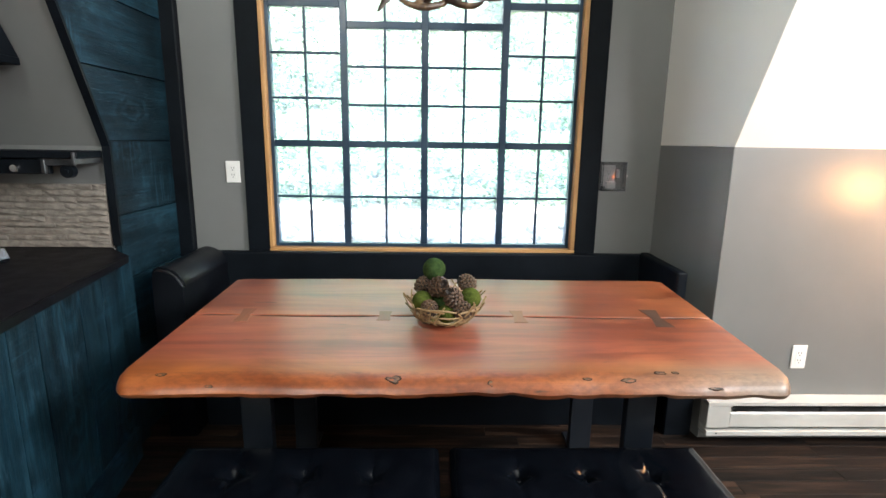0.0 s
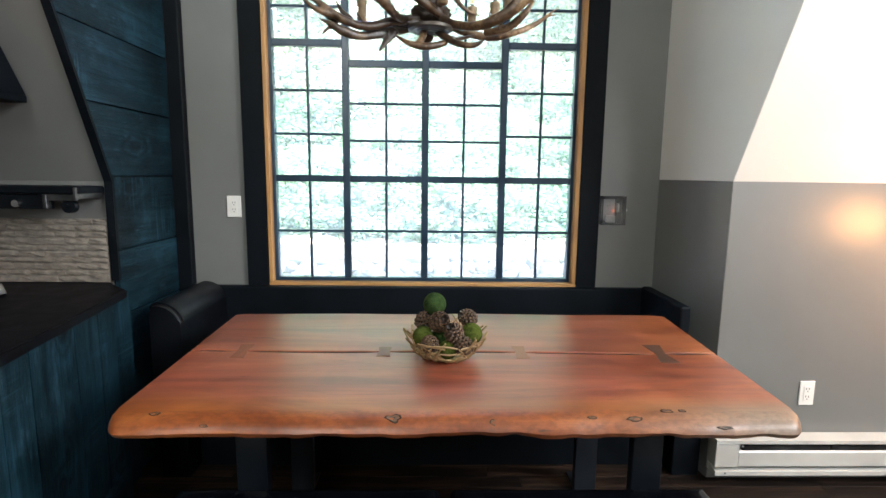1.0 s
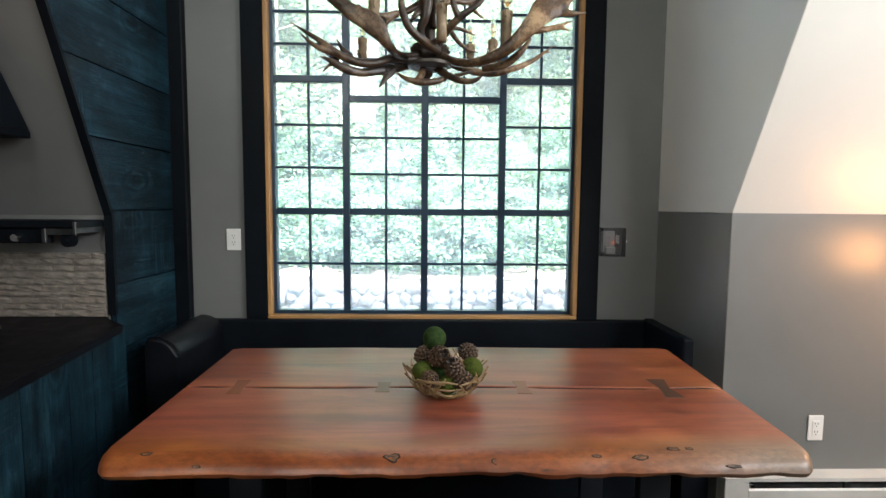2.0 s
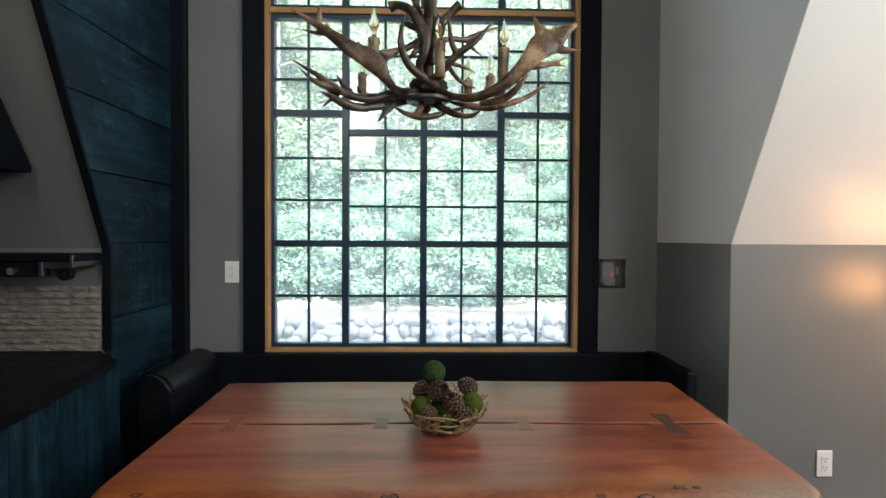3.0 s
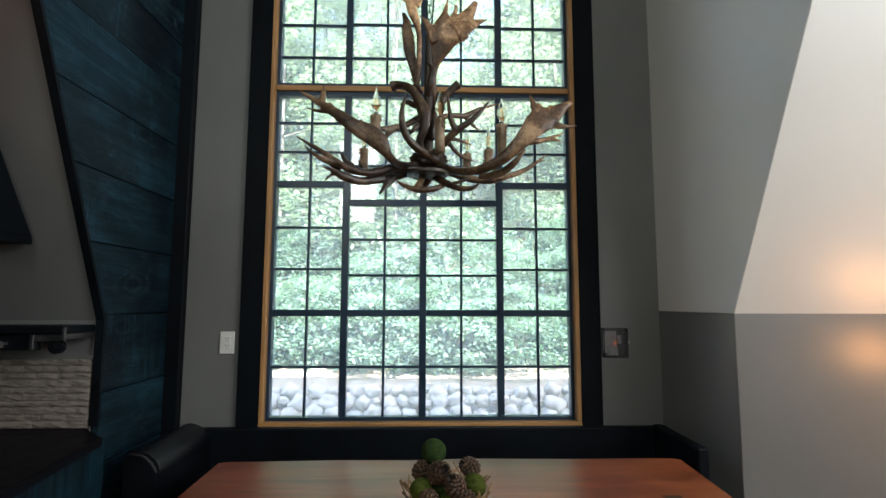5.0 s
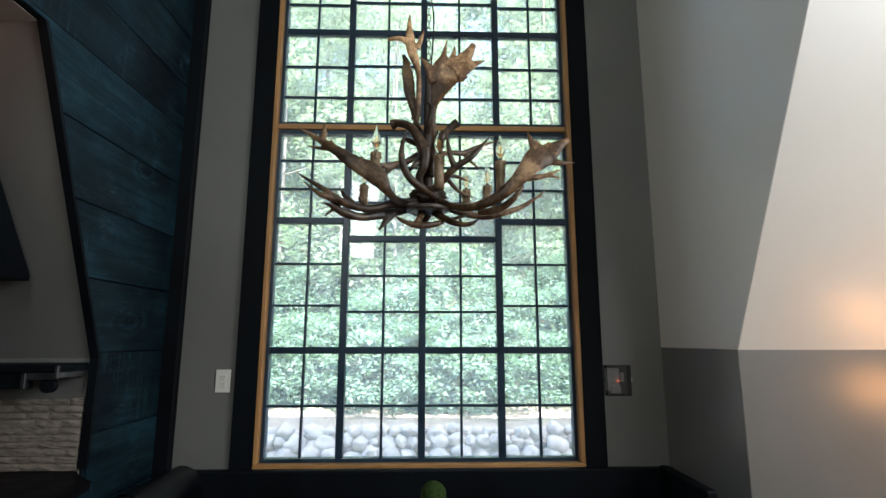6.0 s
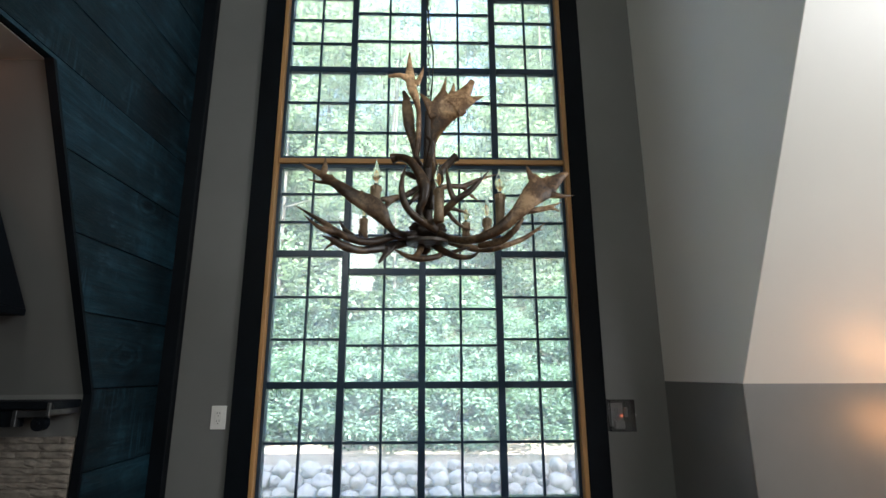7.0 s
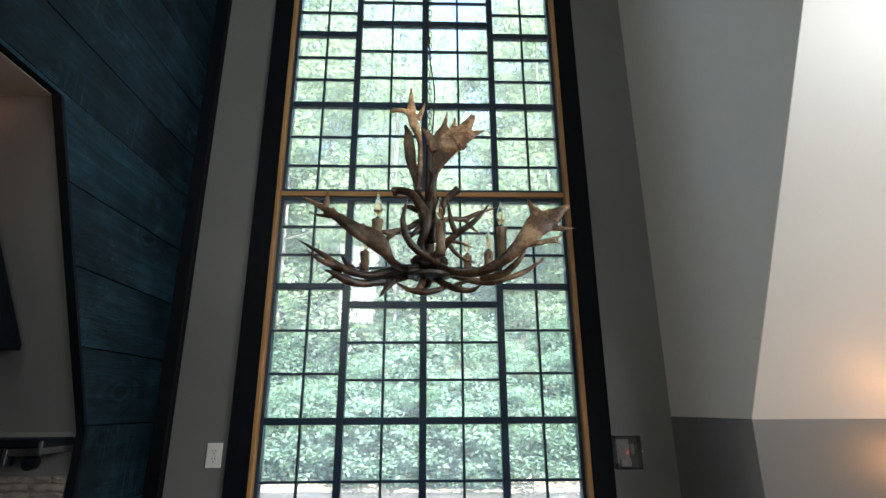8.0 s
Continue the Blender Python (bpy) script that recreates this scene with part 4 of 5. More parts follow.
M_filament = plain("amber_filament", (0.45, 0.22, 0.06), (0.6, 0.32, 0.10), 30, (0.3, 0.4))

CH = Vector((-0.07, 2.0, 2.0))
ANTLERS = {}
ANTLERS["palm_left"] = [
    ([(-0.009, 0, -0.042), (-0.095, -0.1, -0.077), (-0.132, -0.2, -0.073), (-0.172, -0.23, -0.022), (-0.24, -0.24, 0.014), (-0.305, -0.23, 0.061), (-0.359, -0.21, 0.102), (-0.451, -0.19, 0.16)],
     [(0.0149, 0.0149), (0.0138, 0.0138), (0.0160, 0.0138), (0.0362, 0.0106), (0.0277, 0.0096), (0.0192, 0.0096), (0.0138, 0.0085), (0.0021, 0.0021)]),
    ([(-0.36, -0.21, 0.093), (-0.354, -0.21, 0.127), (-0.355, -0.2, 0.173)],
     [(0.0128, 0.0085), (0.0117, 0.0075), (0.0021, 0.0021)]),
    ([(-0.336, -0.22, 0.071), (-0.37, -0.21, 0.077), (-0.412, -0.2, 0.091)],
     [(0.0085, 0.0075), (0.0064, 0.0064), (0.0021, 0.0021)]),
    ([(-0.241, -0.24, 0.022), (-0.287, -0.24, 0.046), (-0.328, -0.22, 0.104)],
     [(0.0096, 0.0085), (0.0075, 0.0064), (0.0021, 0.0021)]),
    ([(-0.207, -0.24, 0.014), (-0.216, -0.24, 0.026), (-0.223, -0.24, 0.04)],
     [(0.0106, 0.0075), (0.0075, 0.0064), (0.0021, 0.0021)]),
]
ANTLERS["branch_left"] = [
    ([(-0.038, 0.02, 0.142), (-0.08, -0.02, 0.1), (-0.135, -0.06, 0.072), (-0.183, -0.1, 0.054)],
     [(0.0138, 0.0128), (0.0128, 0.0117), (0.0117, 0.0096), (0.0096, 0.0075)]),
    ([(-0.08, -0.02, 0.1), (-0.125, -0.05, 0.071), (-0.151, -0.08, 0.035), (-0.161, -0.1, 0.002)],
     [(0.0117, 0.0106), (0.0106, 0.0096), (0.0096, 0.0085), (0.0064, 0.0064)]),
]
ANTLERS["long_left"] = [
    ([(-0.019, -0.02, -0.073), (-0.119, -0.1, -0.086), (-0.202, -0.15, -0.119), (-0.28, -0.19, -0.108), (-0.356, -0.22, -0.063), (-0.439, -0.24, -0.017)],
     [(0.0170, 0.0160), (0.0160, 0.0149), (0.0149, 0.0138), (0.0138, 0.0128), (0.0096, 0.0085), (0.0021, 0.0021)]),
    ([(-0.305, -0.2, -0.101), (-0.356, -0.23, -0.09), (-0.406, -0.25, -0.053)],
     [(0.0117, 0.0106), (0.0085, 0.0085), (0.0021, 0.0021)]),
    ([(-0.252, -0.17, -0.104), (-0.284, -0.17, -0.079), (-0.305, -0.16, -0.041)],
     [(0.0106, 0.0096), (0.0085, 0.0075), (0.0021, 0.0021)]),
    ([(-0.222, -0.15, -0.111), (-0.232, -0.15, -0.093), (-0.239, -0.15, -0.071)],
     [(0.0096, 0.0085), (0.0075, 0.0064), (0.0021, 0.0021)]),
]
ANTLERS["dark_left"] = [
    ([(-0.03, 0, -0.068), (-0.129, -0.08, -0.114), (-0.222, -0.14, -0.145), (-0.279, -0.18, -0.142), (-0.318, -0.2, -0.124), (-0.351, -0.21, -0.113)],
     [(0.0160, 0.0138), (0.0181, 0.0117), (0.0160, 0.0106), (0.0160, 0.0096), (0.0096, 0.0075), (0.0021, 0.0021)]),
    ([(-0.28, -0.18, -0.135), (-0.316, -0.19, -0.133), (-0.344, -0.2, -0.159)],
     [(0.0096, 0.0085), (0.0075, 0.0064), (0.0032, 0.0021)]),
    ([(-0.292, -0.18, -0.115), (-0.319, -0.18, -0.107), (-0.343, -0.18, -0.091)],
     [(0.0085, 0.0075), (0.0064, 0.0053), (0.0021, 0.0021)]),
    ([(-0.119, -0.08, -0.11), (-0.145, -0.1, -0.147), (-0.17, -0.12, -0.188)],
     [(0.0170, 0.0106), (0.0128, 0.0085), (0.0043, 0.0032)]),
    ([(-0.138, -0.1, -0.127), (-0.166, -0.1, -0.123), (-0.196, -0.11, -0.121)],
     [(0.0096, 0.0085), (0.0085, 0.0064), (0.0053, 0.0032)]),
]
ANTLERS["palm_right"] = [
    ([(0.019, 0, -0.033), (0.084, -0.064, -0.084), (0.169, -0.14, -0.104), (0.253, -0.18, -0.074), (0.315, -0.2, -0.019), (0.369, -0.2, 0.043), (0.414, -0.19, 0.089)],
     [(0.0170, 0.0160), (0.0160, 0.0149), (0.0170, 0.0138), (0.0213, 0.0117), (0.0277, 0.0096), (0.0447, 0.0096), (0.0554, 0.0064)]),
    ([(0.374, -0.19, 0.084), (0.36, -0.19, 0.122), (0.348, -0.18, 0.163)],
     [(0.0192, 0.0085), (0.0117, 0.0064), (0.0021, 0.0021)]),
    ([(0.414, -0.19, 0.093), (0.419, -0.19, 0.106), (0.424, -0.19, 0.118)],
     [(0.0234, 0.0075), (0.0096, 0.0053), (0.0021, 0.0021)]),
    ([(0.412, -0.19, 0.067), (0.459, -0.19, 0.104), (0.496, -0.18, 0.129)],
     [(0.0426, 0.0096), (0.0213, 0.0085), (0.0096, 0.0053)]),
    ([(0.419, -0.19, 0.047), (0.466, -0.19, 0.04), (0.515, -0.18, 0.046)],
     [(0.0170, 0.0085), (0.0096, 0.0064), (0.0021, 0.0021)]),
    ([(0.344, -0.18, -0.013), (0.406, -0.17, -0.001), (0.477, -0.16, 0.028)],
     [(0.0138, 0.0096), (0.0096, 0.0075), (0.0021, 0.0021)]),
    ([(0.412, -0.17, -0.001), (0.44, -0.17, -0.001), (0.468, -0.16, -0.008)],
     [(0.0085, 0.0075), (0.0064, 0.0053), (0.0021, 0.0021)]),
]
ANTLERS["long_right"] = [
    ([(0.023, 0.02, -0.041), (0.119, 0, -0.09), (0.218, 0, -0.107), (0.299, 0.0, -0.09), (0.38, 0.02, -0.053), (0.46, 0.03, 0.008)],
     [(0.0160, 0.0149), (0.0149, 0.0138), (0.0138, 0.0128), (0.0117, 0.0106), (0.0096, 0.0085), (0.0021, 0.0021)]),
    ([(0.391, 0.02, -0.044), (0.418, 0.02, -0.026), (0.449, 0.02, -0.022)],
     [(0.0075, 0.0064), (0.0053, 0.0053), (0.0021, 0.0021)]),
]
ANTLERS["fork_right"] = [
    ([(0.182, -0.1, -0.118), (0.255, -0.13, -0.109), (0.301, -0.15, -0.078), (0.339, -0.15, -0.028)],
     [(0.0128, 0.0106), (0.0138, 0.0096), (0.0128, 0.0085), (0.0053, 0.0043)]),
    ([(0.24, -0.12, -0.111), (0.233, -0.12, -0.086), (0.222, -0.12, -0.063)],
     [(0.0085, 0.0075), (0.0064, 0.0053), (0.0021, 0.0021)]),
    ([(0.203, -0.1, -0.098), (0.2, -0.1, -0.077), (0.2, -0.1, -0.052)],
     [(0.0085, 0.0075), (0.0064, 0.0053), (0.0021, 0.0021)]),
]
ANTLERS["front_fork"] = [
    ([(0.031, -0.14, -0.072), (-0.033, -0.2, -0.048), (-0.071, -0.23, -0.014), (-0.088, -0.24, 0.051), (-0.073, -0.23, 0.137)],
     [(0.0160, 0.0149), (0.0149, 0.0138), (0.0138, 0.0117), (0.0106, 0.0096), (0.0021, 0.0021)]),
    ([(0.011, -0.14, -0.063), (0.06, -0.18, -0.014), (0.102, -0.2, 0.021), (0.158, -0.2, 0.063), (0.216, -0.19, 0.134)],
     [(0.0149, 0.0138), (0.0149, 0.0128), (0.0128, 0.0117), (0.0106, 0.0096), (0.0021, 0.0021)]),
    ([(0.094, -0.2, 0.017), (0.075, -0.21, 0.063), (0.064, -0.2, 0.161)],
     [(0.0117, 0.0106), (0.0096, 0.0085), (0.0021, 0.0021)]),
]
ANTLERS["back_right"] = [
    ([(0.024, 0.05, 0.153), (0.094, 0.1, 0.182), (0.147, 0.13, 0.193), (0.216, 0.15, 0.231), (0.306, 0.17, 0.265)],
     [(0.0138, 0.0117), (0.0117, 0.0106), (0.0128, 0.0096), (0.0085, 0.0075), (0.0021, 0.0021)]),
    ([(0.147, 0.13, 0.193), (0.176, 0.15, 0.165), (0.219, 0.16, 0.134)],
     [(0.0106, 0.0096), (0.0085, 0.0075), (0.0021, 0.0021)]),
]
ANTLERS["back_tines"] = [
    ([(0.047, 0.1, 0.084), (0.1, 0.15, 0.101), (0.143, 0.17, 0.097), (0.187, 0.19, 0.084)],
     [(0.0106, 0.0096), (0.0096, 0.0085), (0.0075, 0.0064), (0.0021, 0.0021)]),
    ([(0.075, 0.12, 0.086), (0.109, 0.15, 0.052), (0.147, 0.17, 0.029), (0.194, 0.18, 0.017)],
     [(0.0106, 0.0096), (0.0096, 0.0085), (0.0075, 0.0064), (0.0021, 0.0021)]),
]
ANTLERS["low_left"] = [
    ([(-0.118, -0.1, -0.131), (-0.073, -0.12, -0.16), (-0.027, -0.12, -0.17), (0.032, -0.1, -0.159), (0.077, -0.07, -0.128)],
     [(0.0032, 0.0032), (0.0096, 0.0085), (0.0128, 0.0117), (0.0117, 0.0106), (0.0085, 0.0085)]),
    ([(-0.045, -0.12, -0.164), (-0.028, -0.1, -0.141), (-0.019, -0.06, -0.101)],
     [(0.0096, 0.0096), (0.0128, 0.0117), (0.0128, 0.0117)]),
]
ANTLERS["low_right"] = [
    ([(0.012, -0.04, -0.091), (0.046, -0.08, -0.126), (0.096, -0.12, -0.16), (0.148, -0.14, -0.168), (0.184, -0.15, -0.148)],
     [(0.0138, 0.0128), (0.0138, 0.0128), (0.0117, 0.0106), (0.0096, 0.0085), (0.0021, 0.0021)]),
    ([(0.082, -0.1, -0.143), (0.114, -0.06, -0.126), (0.159, -0.02, -0.105)],
     [(0.0085, 0.0075), (0.0075, 0.0064), (0.0043, 0.0043)]),
]
ANTLERS["burr_left"] = [
    ([(-0.139, -0.02, 0.246), (-0.113, -0.03, 0.249), (-0.068, -0.06, 0.222), (-0.033, -0.08, 0.168), (-0.011, -0.09, 0.115), (-0.015, -0.09, 0.058), (-0.031, -0.08, 0.018), (-0.015, -0.06, -0.028)],
     [(0.0234, 0.0234), (0.0170, 0.0160), (0.0170, 0.0160), (0.0192, 0.0160), (0.0234, 0.0170), (0.0170, 0.0149), (0.0149, 0.0138), (0.0128, 0.0117)]),
    ([(-0.028, -0.08, 0.088), (-0.052, -0.1, 0.054), (-0.072, -0.1, 0.028)],
     [(0.0128, 0.0096), (0.0096, 0.0075), (0.0032, 0.0032)]),
]
ANTLERS["burr_right"] = [
    ([(0.115, 0.0, 0.268), (0.097, -0.0, 0.254), (0.063, -0.0, 0.215), (0.036, -0.01, 0.169), (0.019, -0.02, 0.114), (0.014, -0.02, 0.041)],
     [(0.0192, 0.0192), (0.0160, 0.0149), (0.0160, 0.0138), (0.0160, 0.0138), (0.0170, 0.0149), (0.0149, 0.0128)]),
]
ANTLERS["top_palm"] = [
    ([(0.01, 0.02, 0.1), (0.024, 0.03, 0.193), (0.015, 0.03, 0.281), (0.019, 0.02, 0.346), (0.042, 0.0, 0.406), (0.069, -0.02, 0.461), (0.105, -0.03, 0.497)],
     [(0.0149, 0.0138), (0.0149, 0.0138), (0.0170, 0.0128), (0.0213, 0.0106), (0.0405, 0.0096), (0.0660, 0.0096), (0.0788, 0.0085)]),
    ([(0.051, -0.02, 0.471), (0.06, -0.03, 0.527), (0.074, -0.03, 0.6)],
     [(0.0277, 0.0085), (0.0149, 0.0064), (0.0021, 0.0021)]),
    ([(0.092, -0.02, 0.508), (0.102, -0.02, 0.549), (0.104, -0.02, 0.578)],
     [(0.0234, 0.0075), (0.0096, 0.0053), (0.0043, 0.0032)]),
    ([(0.1, -0.03, 0.471), (0.151, -0.03, 0.533), (0.18, -0.03, 0.586)],
     [(0.0490, 0.0096), (0.0277, 0.0085), (0.0117, 0.0053)]),
    ([(0.105, -0.03, 0.461), (0.178, -0.03, 0.498), (0.226, -0.03, 0.514)],
     [(0.0447, 0.0096), (0.0170, 0.0075), (0.0021, 0.0021)]),
    ([(0.028, -0.01, 0.431), (-0.004, -0.02, 0.496), (-0.036, -0.03, 0.526)],
     [(0.0234, 0.0085), (0.0149, 0.0064), (0.0021, 0.0021)]),
]
ANTLERS["top_left"] = [
    ([(-0.025, -0.02, 0.127), (-0.047, -0.03, 0.221), (-0.039, -0.04, 0.293), (-0.035, -0.05, 0.38), (-0.04, -0.05, 0.464), (-0.063, -0.05, 0.534), (-0.073, -0.05, 0.607), (-0.074, -0.05, 0.694)],
     [(0.0117, 0.0106), (0.0117, 0.0106), (0.0128, 0.0117), (0.0106, 0.0096), (0.0117, 0.0096), (0.0213, 0.0096), (0.0170, 0.0085), (0.0032, 0.0032)]),
    ([(-0.063, -0.05, 0.565), (-0.109, -0.06, 0.584), (-0.157, -0.07, 0.572)],
     [(0.0192, 0.0096), (0.0117, 0.0085), (0.0075, 0.0053)]),
    ([(-0.045, -0.05, 0.55), (-0.027, -0.05, 0.592), (-0.016, -0.05, 0.634)],
     [(0.0128, 0.0085), (0.0085, 0.0064), (0.0021, 0.0021)]),
]
ANTLERS["dark_back"] = [
    ([(-0.035, 0.05, 0.23), (-0.054, 0.06, 0.333), (-0.074, 0.06, 0.42), (-0.084, 0.06, 0.498), (-0.092, 0.06, 0.562)],
     [(0.0117, 0.0117), (0.0160, 0.0106), (0.0234, 0.0085), (0.0256, 0.0075), (0.0128, 0.0053)]),
    ([(-0.085, 0.06, 0.541), (-0.095, 0.06, 0.567), (-0.102, 0.06, 0.589)],
     [(0.0192, 0.0064), (0.0128, 0.0053), (0.0064, 0.0043)]),
]
ANTLERS["side_tines"] = [
    ([(-0.005, -0.03, 0.17), (-0.046, -0.05, 0.162), (-0.08, -0.06, 0.171), (-0.105, -0.06, 0.158)],
     [(0.0106, 0.0096), (0.0128, 0.0096), (0.0106, 0.0085), (0.0032, 0.0032)]),
    ([(-0.021, -0.02, 0.221), (-0.042, -0.04, 0.24), (-0.069, -0.05, 0.269)],
     [(0.0085, 0.0085), (0.0064, 0.0064), (0.0021, 0.0021)]),
    ([(-0.005, -0.05, 0.199), (0.01, -0.07, 0.246), (0.014, -0.07, 0.293), (-0.006, -0.06, 0.327)],
     [(0.0128, 0.0117), (0.0138, 0.0117), (0.0106, 0.0085), (0.0032, 0.0032)]),
]
CANDLES = [(-0.18, -0.17, -0.028, 0.08), (0.04, -0.19, -0.057, 0.063), (0.259, -0.14, -0.063, 0.063), (0.246, 0.15, -0.024, 0.06), (0.162, 0.2, -0.012, 0.057), (-0.26, 0.15, -0.026, 0.058)]
lamp_thing = thing("antler_chandelier", CH + Vector((0, 0, -0.10)), "brown antler chandelier with six candle bulbs on a chain", "chandelier")


def smooth_line(vals, steps):
    """Points on a smooth curve through the given ones."""
    out = []
    n = len(vals)
    for i in range(n - 1):
        p0, p1, p2, p3 = vals[max(i - 1, 0)], vals[i], vals[i + 1], vals[min(i + 2, n - 1)]
        for k in range(steps):
            t = k / steps
            out.append(0.5 * (2 * p1 + (p2 - p0) * t + (2 * p0 - 5 * p1 + 4 * p2 - p3) * t * t + (3 * p1 - p0 - 3 * p2 + p3) * t ** 3))
    out.append(vals[-1])
    return out


def horn(bm, pts, radii, seed):
    """One tapering beam or tine: an oval tube, wide in the upright plane where it spreads into a palm."""
    line = smooth_line([Vector(p) + CH for p in pts], 6)
    size = smooth_line([Vector(r + (0,)) for r in radii], 6)
    sides = 12
    rings = []
    for i, p in enumerate(line):
        d = (line[min(i + 1, len(line) - 1)] - line[max(i - 1, 0)]).normalized()
        wide = d.cross(Vector((0, 1, 0)))
        if wide.length < 0.2:
            wide = d.cross(Vector((0, 0, 1)))
        wide.normalize()
        deep = d.cross(wide).normalized()
        w, t = max(size[i].x * 0.97, 0.0028), max(size[i].y * 1.02, 0.0028)
        ring = []
        for k in range(sides):
            a = 2 * math.pi * k / sides
            lump = 1 + 0.13 * noise.noise(Vector((p.x * 24 + math.cos(a), p.z * 24 + seed, math.sin(a) * 1.5)))
            ring.append(bm.verts.new(p + wide * (math.cos(a) * w * lump) + deep * (math.sin(a) * t * lump)))
        rings.append(ring)
    for a, b in zip(rings, rings[1:]):
        for k in range(sides):
            j = (k + 1) % sides
            bm.faces.new((a[k], a[j], b[j], b[k]))
    for ring, tip in ((rings[0], line[0]), (rings[-1], line[-1])):
        c = bm.verts.new(tip)
        for k in range(sides):
            bm.faces.new((ring[k], ring[(k + 1) % sides], c))


for i, (kind, beams) in enumerate(ANTLERS.items()):
    bm = bmesh.new()
    for k, (pts, radii) in enumerate(beams):
        horn(bm, pts, radii, i * 3.7 + k)
    skin = M_antler_lit if kind in ("top_palm", "top_left") else M_antler_umber if kind in ("palm_left", "long_left", "burr_left", "front_fork") else M_antler_shade if kind in ("dark_left", "dark_back", "side_tines", "burr_right") else M_antler
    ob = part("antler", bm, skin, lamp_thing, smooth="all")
    mod = ob.modifiers.new("weld", "REMESH")
    mod.mode, mod.voxel_size, mod.use_smooth_shade = "VOXEL", 0.0030, True
    soft = ob.modifiers.new("soften", "SMOOTH")
    soft.factor, soft.iterations = 0.5, 5

# core: pipe, lumpy hub, ringed plate under it
bm = bmesh.new()
tube(bm, [CH + Vector((0, 0, z)) for z in (-0.07, 0.1, 0.3, 0.46)], [0.022, 0.019, 0.016, 0.012], 12)
part("stem", bm, M_burr, lamp_thing, "dark iron stem", smooth=True)
bm = bmesh.new()
bmesh.ops.create_icosphere(bm, subdivisions=4, radius=1.0)
for v in bm.verts:
    n = v.co.normalized()
    r = 1 + 0.22 * noise.noise(n * 4) + 0.10 * noise.noise(n * 11)
    v.co = CH + Vector((n.x * 0.068 * r, n.y * 0.068 * r, n.z * 0.042 * r - 0.035))
part("hub", bm, M_burr, lamp_thing, "dark shaggy hub", smooth="all")
bm = bmesh.new()
prof = [(0.0, -0.012)]
for k in range(6):
    r = 0.012 + k * 0.0105
    prof += [(r, -0.012 - 0.003 * (k % 2)), (r + 0.006, -0.012 - 0.003 * ((k + 1) % 2))]
prof += [(0.076, -0.010), (0.076, 0.0), (0.0, 0.004)]
lathe(bm, CH + Vector((0, -0.07, -0.096)), prof, 36)
part("base_plate", bm, M_iron, lamp_thing, "round ringed iron plate", smooth=30)
bm = bmesh.new()
lathe(bm, CH + Vector((-0.01, -0.01, -0.13)), [(0, -0.004), (0.012, 0.0), (0.022, 0.012), (0.024, 0.026), (0.016, 0.04), (0.010, 0.045), (0, 0.045)], 18)
part("finial", bm, M_antler, lamp_thing, "turned knob under the plate", smooth="all")


def candle(x, y, z0, z1, rnd):
    p = CH + Vector((x, y, 0))
    bm = bmesh.new()
    h = z1 - z0
    prof = [(0, 0), (0.0175, 0), (0.0165, h * 0.3), (0.0160, h * 0.7), (0.0175, h - 0.012), (0.0180, h - 0.003), (0.0125, h), (0.010, h - 0.004), (0, h - 0.004)]
    lathe(bm, p + Vector((0, 0, z0)), prof, 20)
    for v in bm.verts:
        d = noise.noise(Vector((v.co.x * 90, v.co.y * 90, v.co.z * 16)))
        o = Vector((v.co.x - p.x, v.co.y - p.y, 0))
        v.co += o * 0.16 * d
    for k in range(5):
        a = rnd.uniform(0, 6.28)
        ln = rnd.uniform(0.012, 0.035)
        q = p + Vector((math.cos(a) * 0.017, math.sin(a) * 0.017, z1 - 0.002))
        tube(bm, [q, q - Vector((0, 0, ln * 0.6)), q - Vector((0, 0, ln))], [0.003, 0.0028, 0.004], 6)
    sleeve = part("candle_sleeve", bm, M_candle, lamp_thing, "brown dripped-wax candle sleeve", smooth="all")
    bm = bmesh.new()
    lathe(bm, p + Vector((0, 0, z1 - 0.003)), [(0.0, 0), (0.0075, 0), (0.0075, 0.010), (0, 0.010)], 12)
    part("socket", bm, M_hole, sleeve)
    bm = bmesh.new()
    lathe(bm, p + Vector((0, 0, z1 + 0.007)), [(0.006, 0), (0.0085, 0.004), (0.0150, 0.018), (0.0175, 0.030), (0.0160, 0.044), (0.0105, 0.060), (0.0050, 0.074), (0.0022, 0.086), (0, 0.094)], 20)
    bulb = part("bulb", bm, M_bulb, sleeve, "clear flame-shaped glass bulb", smooth="all")
    bulb.visible_shadow = False
    bm = bmesh.new()
    for a in (-0.005, 0.0, 0.005):
        tube(bm, [p + Vector((a * 0.5, 0, z1 + 0.012)), p + Vector((a, 0.002, z1 + 0.030)), p + Vector((a * 1.1, -0.002, z1 + 0.046)), p + Vector((0, 0, z1 + 0.056))], 0.0011, 5)
    part("filament", bm, M_filament, sleeve)


rnd_c = random.Random(17)
for x, y, z0, z1 in CANDLES:
    candle(x, y, z0, z1, rnd_c)


